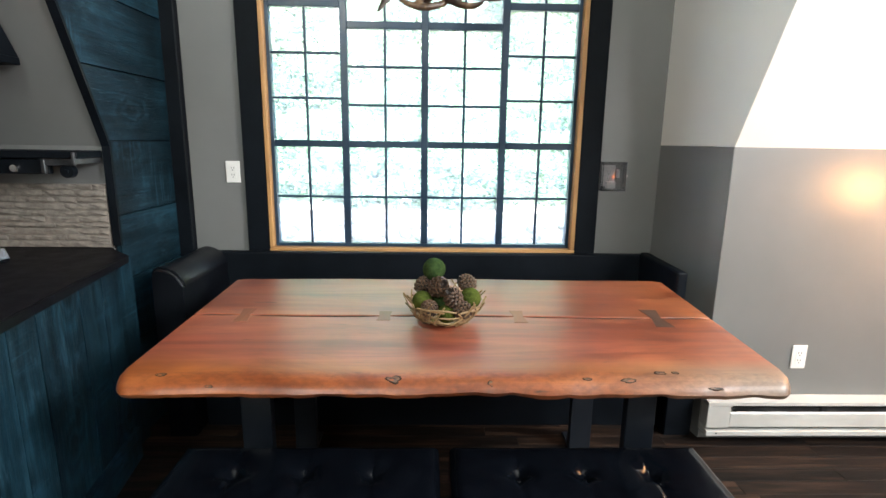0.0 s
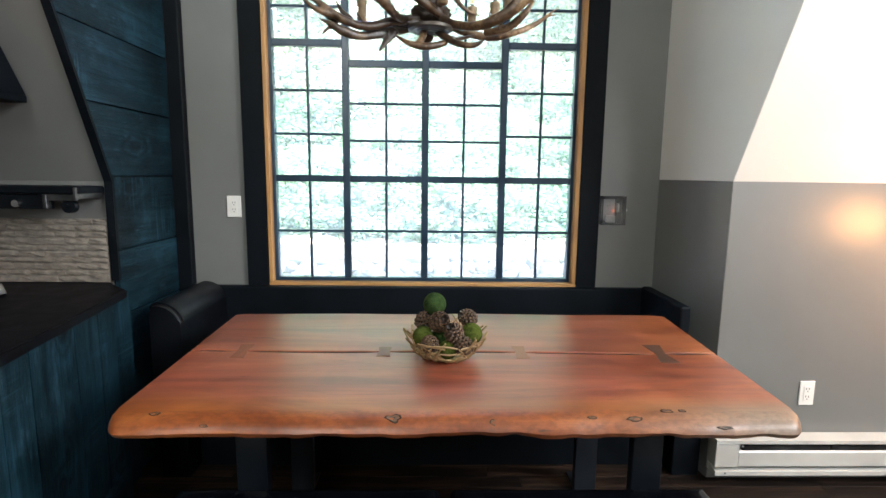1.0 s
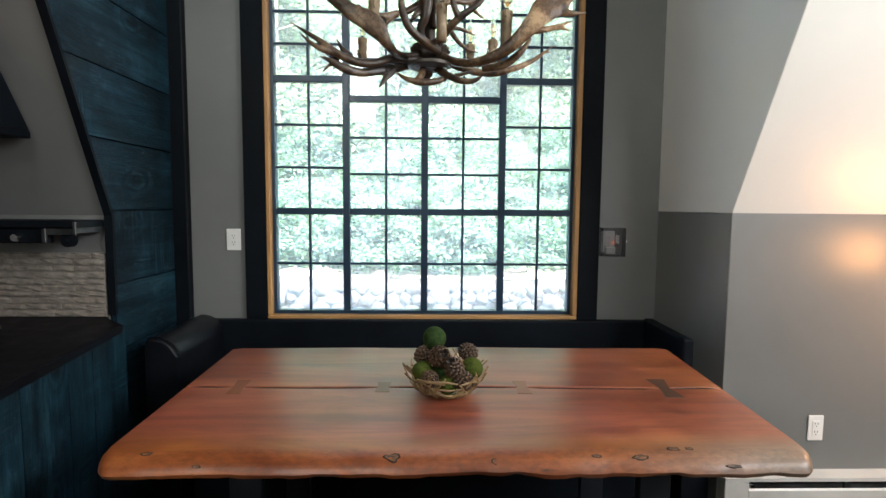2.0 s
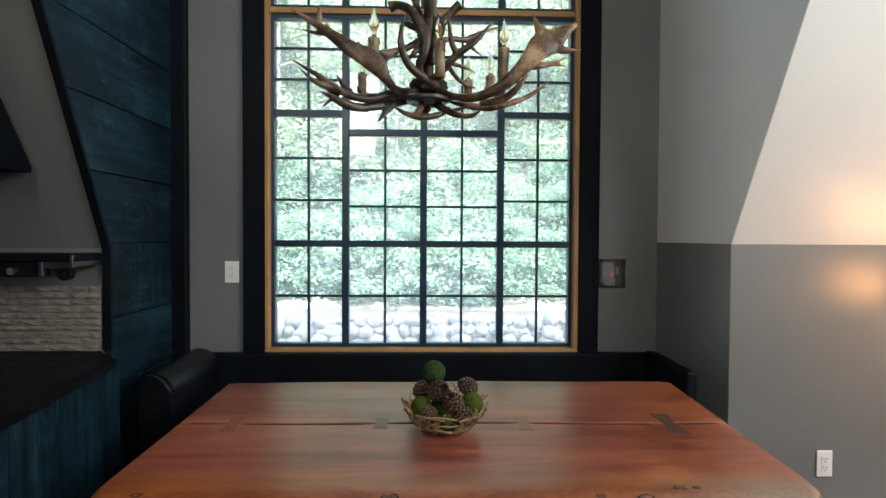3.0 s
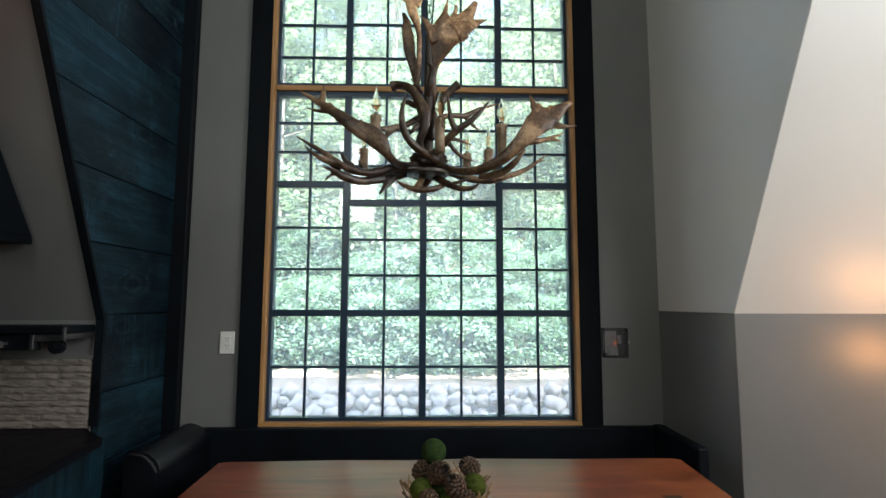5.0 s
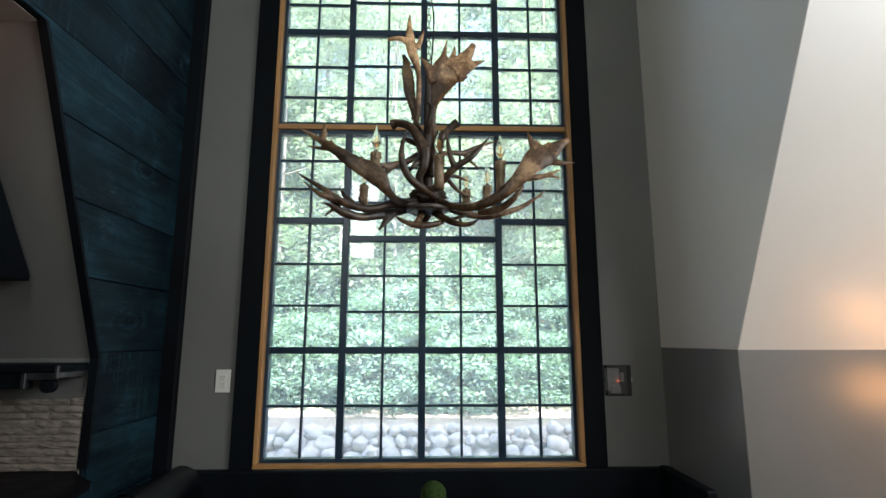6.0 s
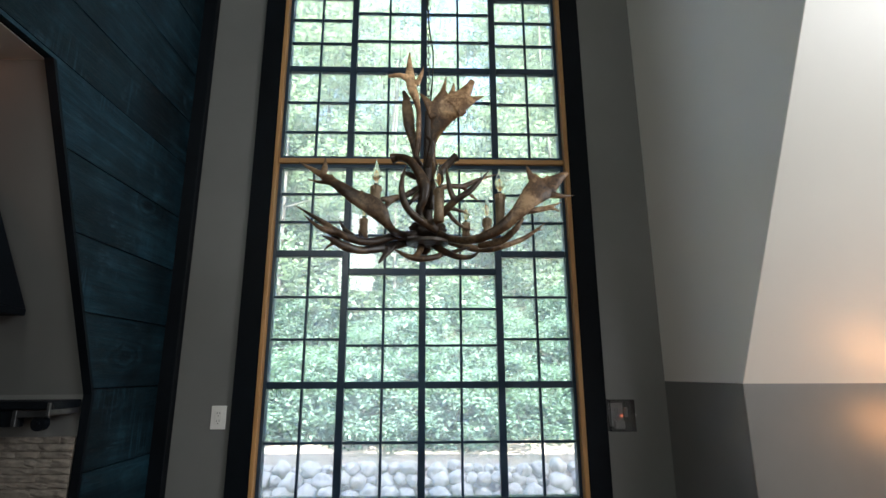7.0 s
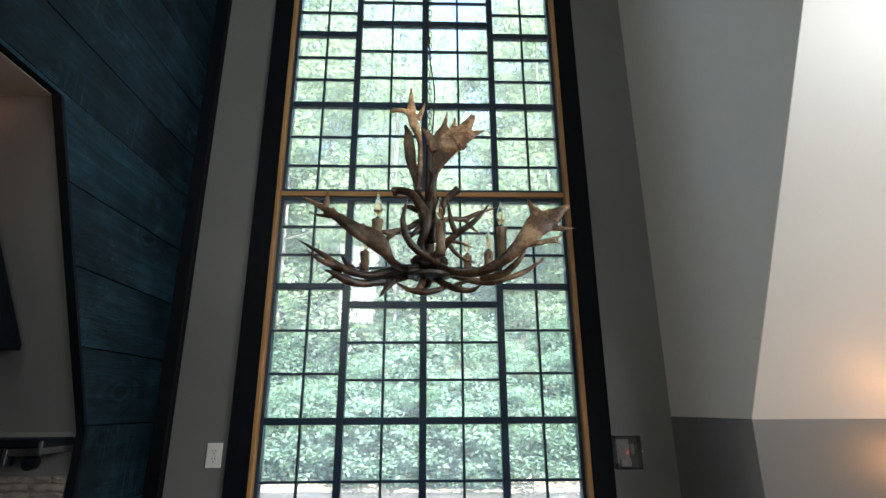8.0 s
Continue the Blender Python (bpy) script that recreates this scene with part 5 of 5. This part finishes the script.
def chain():
    z, k = 0.44, 0
    bm = bmesh.new()
    while CH.z + z < TOP - 0.03:
        pts = []
        for i in range(15):
            a = 2 * math.pi * i / 14
            u, w = 0.0075 * math.cos(a), 0.017 * math.sin(a)
            pts.append(CH + Vector((0.002 + (u if k % 2 else 0), (0 if k % 2 else u), z + 0.017 + w)))
        tube(bm, pts, 0.0018, 6)
        z += 0.0285
        k += 1
    part("chain", bm, M_hole, lamp_thing, "dark steel chain", smooth="all")
    bm = bmesh.new()
    ctrl = [Vector((0.0, 0.012, 0.40)), Vector((0.012, 0.01, 0.52)), Vector((0.020, 0.008, 0.64)), Vector((0.020, 0.006, 0.74)), Vector((0.004, 0.006, 0.86)), Vector((-0.006, 0.008, 1.1)), Vector((0.004, 0.008, 1.5)), Vector((-0.004, 0.008, 2.2)), Vector((0.0, 0.008, TOP - CH.z - 0.02))]
    tube(bm, [CH + p for p in smooth_line(ctrl, 6)], 0.0032, 7)
    part("cable", bm, M_hole, lamp_thing, "black cable along the chain", smooth="all")
    bm = bmesh.new()
    lathe(bm, (CH.x, CH.y, TOP), [(0, -0.035), (0.02, -0.03), (0.06, -0.012), (0.065, 0.0), (0, 0.0)], 24)
    part("ceiling_rose", bm, M_iron, lamp_thing, smooth=True)


chain()


# ---- bowl of cones and moss balls ----
M_twig = wood("pale_twigs", [(0.25, (0.13, 0.075, 0.032)), (0.6, (0.34, 0.225, 0.105)), (0.8, (0.52, 0.38, 0.21))], "z", 12, (0.5, 0.7), 0.4, tint=0.35)
M_moss = plain("moss", (0.030, 0.044, 0.007), (0.085, 0.105, 0.020), 60, (0.9, 1.0), fine=300, relief=1.0, per_piece=3.0, spec=0.1)
M_moss_dark = plain("dark_moss", (0.014, 0.031, 0.009), (0.040, 0.068, 0.020), 60, (0.9, 1.0), fine=300, relief=1.0, spec=0.1)
M_cone = plain("pine_cone", (0.005, 0.0028, 0.0016), (0.018, 0.009, 0.005), 60, (0.5, 0.75), fine=200, relief=0.4, per_piece=3.0)
M_cone_tip = plain("pale_cone_scale", (0.028, 0.014, 0.007), (0.115, 0.062, 0.032), 60, (0.5, 0.75), fine=200, relief=0.4)
BX, BY = -0.008, 1.845
bowl = thing("twig_bowl", (BX, BY, TZ), "open bowl woven of pale twigs on the table", "bowl")


def twig_bowl():
    rnd = random.Random(31)

    def on(a, t):
        r = 0.062 + 0.082 * t ** 0.75
        return Vector((BX + r * math.cos(a), BY + r * math.sin(a), TZ + 0.005 + 0.078 * t ** 1.35))
    for k in range(34):
        a = 2 * math.pi * k / 34 + rnd.uniform(-0.1, 0.1)
        lean = rnd.choice((-1, 1)) * rnd.uniform(0.25, 0.8)
        t0, t1 = rnd.uniform(0.0, 0.3), rnd.uniform(0.75, 1.28)
        pts = [on(a + lean * s, t0 + (t1 - t0) * s) + Vector((rnd.uniform(-1, 1), rnd.uniform(-1, 1), rnd.uniform(-1, 1))) * 0.004 for s in (0, 0.33, 0.66, 1)]
        bm = bmesh.new()
        r = rnd.uniform(0.0026, 0.0046)
        tube(bm, pts, [r, r * 1.1, r, r * 0.8], 7)
        part("twig", bm, M_twig, bowl, smooth=True)
    for k in range(26):
        a = 2 * math.pi * k / 26 + rnd.uniform(-0.15, 0.15)
        t = rnd.uniform(0.1, 1.0)
        span = rnd.uniform(0.5, 1.0)
        pts = [on(a + span * s, t + rnd.uniform(-0.06, 0.06)) for s in (0, 0.33, 0.66, 1)]
        bm = bmesh.new()
        r = rnd.uniform(0.0026, 0.0044)
        tube(bm, pts, [r, r, r * 1.1, r * 0.8], 7)
        part("twig", bm, M_twig, bowl, smooth=True)
    bm = bmesh.new()
    lathe(bm, (BX, BY, TZ), [(0, 0.0005), (0.055, 0.0005), (0.075, 0.012), (0.074, 0.014), (0.054, 0.004), (0, 0.004)], 24)
    part("base", bm, M_twig, bowl)


twig_bowl()


def moss_ball(x, y, z, r, mat, label, seed):
    bm = bmesh.new()
    bmesh.ops.create_icosphere(bm, subdivisions=5, radius=r)
    for v in bm.verts:
        n = v.co.normalized()
        v.co = v.co * (1 + 0.02 * noise.noise(n * 5 + Vector((seed, 0, 0))) + 0.028 * noise.noise(n * 32)) + Vector((x, y, z))
    solid("moss_ball", bm, mat, label, "moss ball", group="moss balls in the bowl", smooth="all")


moss_ball(-0.046, 1.868, 0.948, 0.041, M_moss_dark, "dark green moss ball on top of the heap", 1)
moss_ball(-0.086, 1.800, 0.850, 0.036, M_moss, "olive green moss ball in the bowl", 2)
moss_ball(0.082, 1.808, 0.858, 0.038, M_moss, "olive green moss ball in the bowl", 3)
moss_ball(-0.002, 1.765, 0.815, 0.032, M_moss, "olive green moss ball low in the bowl", 4)
moss_ball(-0.012, 1.85, 0.83, 0.045, M_moss_dark, "dark green moss ball in the middle of the bowl", 5)


def pine_cone(x, y, z, r, length, tilt, turn, label):
    """Spirals of thick scales, open at the wide end."""
    t = thing("pine_cone", (x, y, z), label, "pine cone", "pine cones in the bowl")
    m = Matrix.Translation((x, y, z)) @ Euler((radians(tilt), 0, radians(turn))).to_matrix().to_4x4()
    core = bmesh.new()
    lathe(core, (0, 0, 0), [(0, -length * 0.45), (r * 0.5, -length * 0.35), (r * 0.62, 0), (r * 0.4, length * 0.35), (0, length * 0.5)], 12)
    bmesh.ops.transform(core, matrix=m, verts=core.verts)
    part("core", core, M_cone, t)
    bm = bmesh.new()
    n = 62
    for k in range(n):
        u = (k + 0.5) / n
        a = k * 2.39996
        prof = math.sin(math.pi * (0.14 + 0.80 * u)) ** 0.7
        rad = r * prof
        zc = length * (u - 0.5)
        s = r * (0.34 + 0.20 * prof)
        c = Matrix.Rotation(a, 4, "Z") @ Matrix.Translation((rad * 0.62, 0, zc)) @ Matrix.Rotation(radians(-28 - 35 * u + 12), 4, "Y")
        th = s * 0.16
        pts = [(-s * 0.5, -s * 0.25, -th), (s * 0.45, -s * 0.52, -th), (s * 0.82, -s * 0.2, -th), (s * 0.82, s * 0.2, -th), (s * 0.45, s * 0.52, -th), (-s * 0.5, s * 0.25, -th)]
        lo = [bm.verts.new(m @ c @ Vector(p)) for p in pts]
        hi = [bm.verts.new(m @ c @ Vector((p[0], p[1] * 0.9, th * (1.6 if 0 < i < 5 else 0.6)))) for i, p in enumerate(pts)]
        bm.faces.new(lo[::-1])
        bm.faces.new(hi)
        for i in range(6):
            f = bm.faces.new((lo[i], lo[(i + 1) % 6], hi[(i + 1) % 6], hi[i]))
            f.material_index = 1 if i in (1, 2, 3) else 0
    part("cone_body", bm, [M_cone, M_cone_tip], t)


pine_cone(-0.030, 1.80, 0.902, 0.036, 0.072, 60, 25, "brown open pine cone")
pine_cone(0.020, 1.765, 0.872, 0.034, 0.068, 40, -30, "brown open pine cone")
pine_cone(0.072, 1.845, 0.905, 0.031, 0.060, 65, -60, "dark brown open pine cone")
pine_cone(-0.062, 1.752, 0.838, 0.031, 0.048, 95, 10, "grey-brown pine cone with wide open scales")
pine_cone(0.052, 1.758, 0.832, 0.033, 0.060, 70, -70, "brown open pine cone")
pine_cone(-0.085, 1.86, 0.890, 0.031, 0.060, 40, 60, "reddish brown pine cone")


# ---- outdoors ----
def ground_z(x, y):
    if y < 5.2:
        z = -0.16
    elif y < 6.08:
        z = -0.16 + 0.14 * (y - 5.2) / 0.88
    elif y < 6.25:
        z = -0.02 + 0.42 * (y - 6.08) / 0.17
    elif y < 7.5:
        z = 0.40 + 0.16 * (y - 6.25)
    else:
        z = 0.60 + 0.52 * (y - 7.5) * (1.0 if y < 40 else 1.0)
        z = min(z, 0.60 + 0.52 * 32.5 + 0.05 * (y - 40)) if y > 40 else z
    if y > 6.3:
        z += 0.10 * noise.noise(Vector((x * 0.5, y * 0.5, 3.0))) + 0.04 * noise.noise(Vector((x * 2, y * 2, 5.0)))
    return z


def soil():
    m, nt, b = tree_of("gravel_and_leaf_litter")
    v = coords(nt)
    big = noise_of(nt, v, 0.9, 4)
    fine = noise_of(nt, v, 28.0, 5, 0.7)
    pebbles = add(nt, "ShaderNodeTexVoronoi", Scale=34.0)
    nt.links.new(v, pebbles.inputs["Vector"])
    grit = ramp(nt, fine, [(0.3, (0.24, 0.19, 0.155)), (0.7, (0.44, 0.37, 0.315))])
    litter = ramp(nt, fine, [(0.3, (0.05, 0.032, 0.018)), (0.7, (0.15, 0.10, 0.055))])
    sep = nt.nodes.new("ShaderNodeSeparateXYZ")
    nt.links.new(v, sep.inputs[0])
    mr = add(nt, "ShaderNodeMapRange")
    mr.inputs["From Min"].default_value, mr.inputs["From Max"].default_value = 7.0, 8.2
    nt.links.new(sep.outputs["Y"], mr.inputs["Value"])
    wob = nt.nodes.new("ShaderNodeMath")
    wob.operation = "MULTIPLY"
    nt.links.new(mr.outputs[0], wob.inputs[0])
    nt.links.new(ramp(nt, big, [(0.3, (0.92,) * 3), (0.6, (1.3,) * 3)]), wob.inputs[1])
    nt.links.new(mixed(nt, grit, litter, wob.outputs[0]), b.inputs["Base Color"])
    b.inputs["Roughness"].default_value = 0.9
    bump(nt, b, pebbles.outputs["Distance"], 0.6, 0.02)
    return m


M_soil = soil()


def ground():
    xs = [-300, -150, -80, -50, -30, -20] + [-14 + 0.5 * i for i in range(57)] + [20, 30, 50, 80, 150, 300]
    ys = [-300, -100, -40, -12, 3.2, 5.2, 5.6, 5.95, 6.08, 6.25] + [6.5 + 0.3 * i for i in range(40)] + [19 + i * 1.5 for i in range(16)] + [50, 80, 150, 300]
    verts = [(x, y, ground_z(x, y)) for y in ys for x in xs]
    w = len(xs)
    faces = [(j * w + i, j * w + i + 1, (j + 1) * w + i + 1, (j + 1) * w + i) for j in range(len(ys) - 1) for i in range(w - 1)]
    me = bpy.data.meshes.new("ground")
    me.from_pydata(verts, [], faces)
    me.materials.append(M_soil)
    me.polygons.foreach_set("use_smooth", [True] * len(me.polygons))
    tagged(new("ground", me), "gravel strip and leaf-littered slope rising behind the house", kind="structure")


ground()

M_rock = plain("pale_fieldstone", (0.38, 0.355, 0.33), (0.58, 0.55, 0.515), 5, (0.65, 0.85), fine=60, relief=0.6, per_piece=6.0)


def boulder_wall():
    t = thing("boulder_wall", (0, 6.1, 0.0), "low retaining wall of rounded pale fieldstones", "stone wall")
    meshes = []
    for s in range(7):
        bm = bmesh.new()
        bmesh.ops.create_icosphere(bm, subdivisions=3, radius=1.0)
        for v in bm.verts:
            n = v.co.normalized()
            v.co = v.co * (1 + 0.34 * noise.noise(n * 1.5 + Vector((s * 7, 0, 0))) + 0.07 * noise.noise(n * 4 + Vector((s * 3, 0, 0))))
        meshes.append(finish(bm, "boulder", M_rock, "all"))
    rnd = random.Random(6)
    for row, (z, y, lo, hi) in enumerate(((0.05, 5.90, 0.07, 0.15), (0.20, 5.95, 0.055, 0.125), (0.32, 6.00, 0.05, 0.12), (0.425, 6.09, 0.05, 0.10))):
        x = -4.6 + row * 0.1
        while x < 4.4:
            r = rnd.uniform(lo, hi)
            ob = new("boulder", rnd.choice(meshes))
            ob.parent = t
            ob.matrix_parent_inverse = Matrix.Translation((0, -6.1, 0))
            ob.matrix_basis = Matrix.LocRotScale((x + r, y + rnd.uniform(-0.03, 0.03), z + rnd.uniform(-0.03, 0.03)), Euler((rnd.uniform(-0.5, 0.5), rnd.uniform(-0.4, 0.4), rnd.uniform(0, 6.28))), (r * rnd.uniform(0.95, 1.25), r * rnd.uniform(0.9, 1.1), r * rnd.uniform(0.72, 0.95)))
            x += r * 2.02


boulder_wall()


def leaf_skin(name, dark, light):
    m, nt, b = tree_of(name)
    geo = nt.nodes.new("ShaderNodeNewGeometry")
    col = ramp(nt, geo.outputs["Random Per Island"], [(0.0, dark), (1.0, light)])
    nt.links.new(col, b.inputs["Base Color"])
    b.inputs["Roughness"].default_value = 0.65
    b.inputs["Specular IOR Level"].default_value = 0.25
    tr = nt.nodes.new("ShaderNodeBsdfTranslucent")
    nt.links.new(mixed(nt, col, (1.2, 1.35, 0.95), 1.0, "MULTIPLY"), tr.inputs["Color"])
    mix = nt.nodes.new("ShaderNodeMixShader")
    mix.inputs[0].default_value = 0.42
    nt.links.new(b.outputs[0], mix.inputs[1])
    nt.links.new(tr.outputs[0], mix.inputs[2])
    nt.links.new(mix.outputs[0], nt.nodes["Material Output"].inputs["Surface"])
    return m


# haze is painted into the leaf greens, most strongly for crowns and far woods
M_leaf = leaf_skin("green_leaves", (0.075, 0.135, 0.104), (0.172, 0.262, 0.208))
M_leaf_far = leaf_skin("hazed_green_leaves", (0.117, 0.16, 0.132), (0.228, 0.285, 0.222))
M_bark = plain("grey_bark", (0.05, 0.046, 0.039), (0.14, 0.128, 0.11), 5, (0.75, 0.9), fine=50, relief=0.8, stretch=(4, 4, 0.6), per_piece=5.0)


def leaf_mesh(name, pos, size, rng, mat, droop=0.25):
    """Folded four-cornered leaves at the given places, most of them facing up and outward."""
    n = len(pos)
    d = rng.normal(size=(n, 3))
    d[:, 2] = d[:, 2] * 0.35 - droop
    d /= np.linalg.norm(d, axis=1)[:, None]
    up = rng.normal(size=(n, 3)) * 0.32 + np.array((0, -0.25, 1.0))
    side = np.cross(d, up)
    side /= np.linalg.norm(side, axis=1)[:, None]
    s = (size * rng.uniform(0.6, 1.3, n))[:, None]
    nrm = np.cross(side, d)
    a, c = pos, pos + d * s
    mid = pos + d * s * 0.45 + nrm * s * 0.10
    b1, b2 = mid + side * s * 0.30 - nrm * s * 0.12, mid - side * s * 0.30 - nrm * s * 0.12
    verts = np.stack((a, b1, c, b2), 1).reshape(-1, 3)
    idx = np.arange(n)[:, None] * 4
    faces = np.concatenate((idx + np.array((0, 1, 2)), idx + np.array((0, 2, 3))), 1).reshape(-1, 3)
    me = bpy.data.meshes.new(name)
    me.vertices.add(len(verts))
    me.vertices.foreach_set("co", verts.astype(np.float32).ravel())
    me.loops.add(faces.size)
    me.loops.foreach_set("vertex_index", faces.astype(np.int32).ravel())
    me.polygons.add(len(faces))
    me.polygons.foreach_set("loop_start", np.arange(0, faces.size, 3, dtype=np.int32))
    me.update(calc_edges=True)
    me.materials.append(mat)
    return me


def clumps(rng, centres, spread, each):
    c = np.repeat(np.asarray(centres), each, axis=0)
    return c + rng.normal(size=c.shape) * spread


def shrub(rng, h, w):
    n = 70
    a = rng.uniform(0, 2 * np.pi, n)
    u = rng.uniform(0.05, 1.0, n)
    r = w * np.sqrt(rng.uniform(0, 1, n)) * np.sin(np.pi * (0.25 + 0.6 * u))
    cen = np.stack((r * np.cos(a), r * np.sin(a), h * u), 1)
    t = thing("shrub", (0, 0, 0), "leafy green shrub on the slope behind the stone wall", "shrub", "shrubs on the slope")
    bm = bmesh.new()
    for k in range(0, n, 5):
        p = Vector(cen[k])
        tube(bm, [Vector((0, 0, -0.08)), Vector((p.x * 0.35, p.y * 0.35, p.z * 0.5)), p], [0.010, 0.007, 0.003], 5)
    part("stems", bm, M_bark, t)
    ob = new("leaves", leaf_mesh("leaves", clumps(rng, cen, (0.085, 0.085, 0.055), 66), 0.064, rng, M_leaf))
    ob.parent = t
    return t


def place(ob, x, y, s, turn):
    copy_thing(ob, pose(x, y, ground_z(x, y) - 0.03, 0, 0, turn) @ Matrix.Diagonal((s, s, s, 1)))


rng = np.random.default_rng(11)
kinds = [shrub(rng, 0.75, 0.55), shrub(rng, 0.95, 0.6), shrub(rng, 0.6, 0.65)]
rnd = random.Random(40)
spots = []
for row, (y, step) in enumerate(((7.55, 0.62), (8.1, 0.75), (8.9, 0.85), (9.8, 1.0), (10.9, 1.2), (12.2, 1.3))):
    x = -3.6 - row * 0.5
    while x < 3.4 + row * 0.5:
        spots.append((x + rnd.uniform(-0.2, 0.2), y + rnd.uniform(-0.25, 0.25), rnd.uniform(0.75, 1.2), rnd.uniform(0, 360)))
        x += step
for i, (x, y, s, turn) in enumerate(spots):
    k = kinds[i % 3]
    if i < 3:
        k.matrix_basis = pose(x, y, ground_z(x, y) - 0.03, 0, 0, turn)
    else:
        place(k, x, y, s, turn)


def undergrowth():
    rng = np.random.default_rng(5)
    n = 4300
    x = rng.uniform(-13, 13, n)
    y = 7.3 + 22 * rng.uniform(0, 1, n) ** 1.3
    keep = np.abs(x) < 1.6 + (y - 5) * 0.62
    x, y = x[keep], y[keep]
    z = np.array([ground_z(a, b) for a, b in zip(x, y)]) + rng.uniform(0.0, 0.55, len(x)) * np.clip((y - 7.2) / 1.5, 0.15, 1.6)
    pos = clumps(rng, np.stack((x, y, z), 1), (0.18, 0.18, 0.10), 80)
    tagged(new("undergrowth", leaf_mesh("undergrowth", pos, 0.068, rng, M_leaf)), "dense green undergrowth covering the slope", "undergrowth", kind="stuff")


undergrowth()


def woodland_tree(rng, h, r0, seed):
    t = thing("tree", (0, 0, 0), "slim forest tree with pale bark and airy green crown", "tree", "trees on the slope")
    bm = bmesh.new()
    rnd = random.Random(seed)
    bend = Vector((rnd.uniform(-0.25, 0.25), rnd.uniform(-0.25, 0.25), 0))
    line = [Vector((0, 0, -0.4)), Vector((0, 0, 0.0)), bend * 0.3 + Vector((0, 0, h * 0.3)), bend * 0.8 + Vector((0, 0, h * 0.6)), bend * 0.7 + Vector((0.1, 0.05, h))]
    pts = smooth_line(line, 4)
    m = len(pts)
    tube(bm, pts, [r0 * (1.35 if i < 3 else 1.0) * (1 - 0.85 * i / m) for i in range(m)], 9)
    part("trunk", bm, M_bark, t, smooth=True)
    cen = []
    for k in range(26):
        u = rnd.uniform(0.22, 0.98)
        base = pts[min(m - 1, int(u * m))]
        a = rnd.uniform(0, 6.28)
        ln = h * 0.22 * (1.15 - u) + 0.5
        tip = base + Vector((math.cos(a) * ln, math.sin(a) * ln, ln * rnd.uniform(0.05, 0.5)))
        mid = base.lerp(tip, 0.5) + Vector((0, 0, 0.06 * ln))
        bm = bmesh.new()
        tube(bm, [base, mid, tip], [r0 * 0.28 * (1.1 - u), r0 * 0.18 * (1.1 - u), 0.006], 6)
        part("limb", bm, M_bark, t, smooth=True)
        for s in (0.45, 0.62, 0.78, 0.9, 1.0):
            for q in range(2):
                c = base.lerp(tip, s)
                cen.append((c.x + rnd.gauss(0, 0.22), c.y + rnd.gauss(0, 0.22), c.z + rnd.gauss(0, 0.13)))
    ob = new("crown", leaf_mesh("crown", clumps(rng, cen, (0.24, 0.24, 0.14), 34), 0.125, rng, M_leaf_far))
    ob.parent = t
    return t


trees = [woodland_tree(rng, 9.5, 0.065, 1), woodland_tree(rng, 11.5, 0.085, 2), woodland_tree(rng, 7.0, 0.05, 3)]
rnd = random.Random(77)
spots = []
for y in (10.8, 12.6, 14.5, 16.6, 19.0, 21.8, 25.0, 28.5):
    half = 1.6 + (y - 4) * 0.52
    x = -half
    while x < half:
        spot = (x + rnd.uniform(-0.5, 0.5), y + rnd.uniform(-0.7, 0.7), rnd.uniform(0.85, 1.2), rnd.uniform(0, 360))
        if y < 12 or not 0.05 < spot[0] / y < 0.15:
            spots.append(spot)
        x += 2.3 + 0.07 * (y - 10)
for i, (x, y, s, turn) in enumerate(spots):
    if i < 3:
        trees[i].matrix_basis = pose(x, y, ground_z(x, y), 0, 0, turn)
    else:
        place(trees[i % 3], x, y, s, turn)


def far_woods():
    rng = np.random.default_rng(9)
    n = 1700
    x = rng.uniform(-34, 34, n)
    y = rng.uniform(31, 44, n)
    z = 12 + rng.uniform(0, 20, n)
    keep = (x / y < 0.05) | (x / y > 0.15)
    x, y, z = x[keep], y[keep], z[keep]
    pos = clumps(rng, np.stack((x, y, z), 1), (0.7, 0.7, 0.4), 34)
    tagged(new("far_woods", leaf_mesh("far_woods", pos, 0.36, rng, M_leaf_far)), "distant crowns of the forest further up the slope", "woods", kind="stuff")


far_woods()


# ---- floorboards ----
def floorboards():
    floor = bpy.data.objects["floor"]
    rnd = random.Random(12)
    meshes = []
    for length in (0.7, 0.95, 1.2):
        bm = boxed(0.0006, length - 0.0006, 0.0005, 0.0845, -0.011, 0.0, bevel=0.0010)
        me = finish(bm, "floor_plank", M_floor)
        meshes.append((length, me))
    y = 0.62
    while y < 2.86:
        x = -1.42 - rnd.uniform(0, 0.6)
        while x < 3.4:
            length, me = rnd.choice(meshes)
            ob = new("plank", me)
            ob.location = (x, y, rnd.uniform(-0.0006, 0.0003))
            ob.parent = floor
            x += length
        y += 0.085


floorboards()
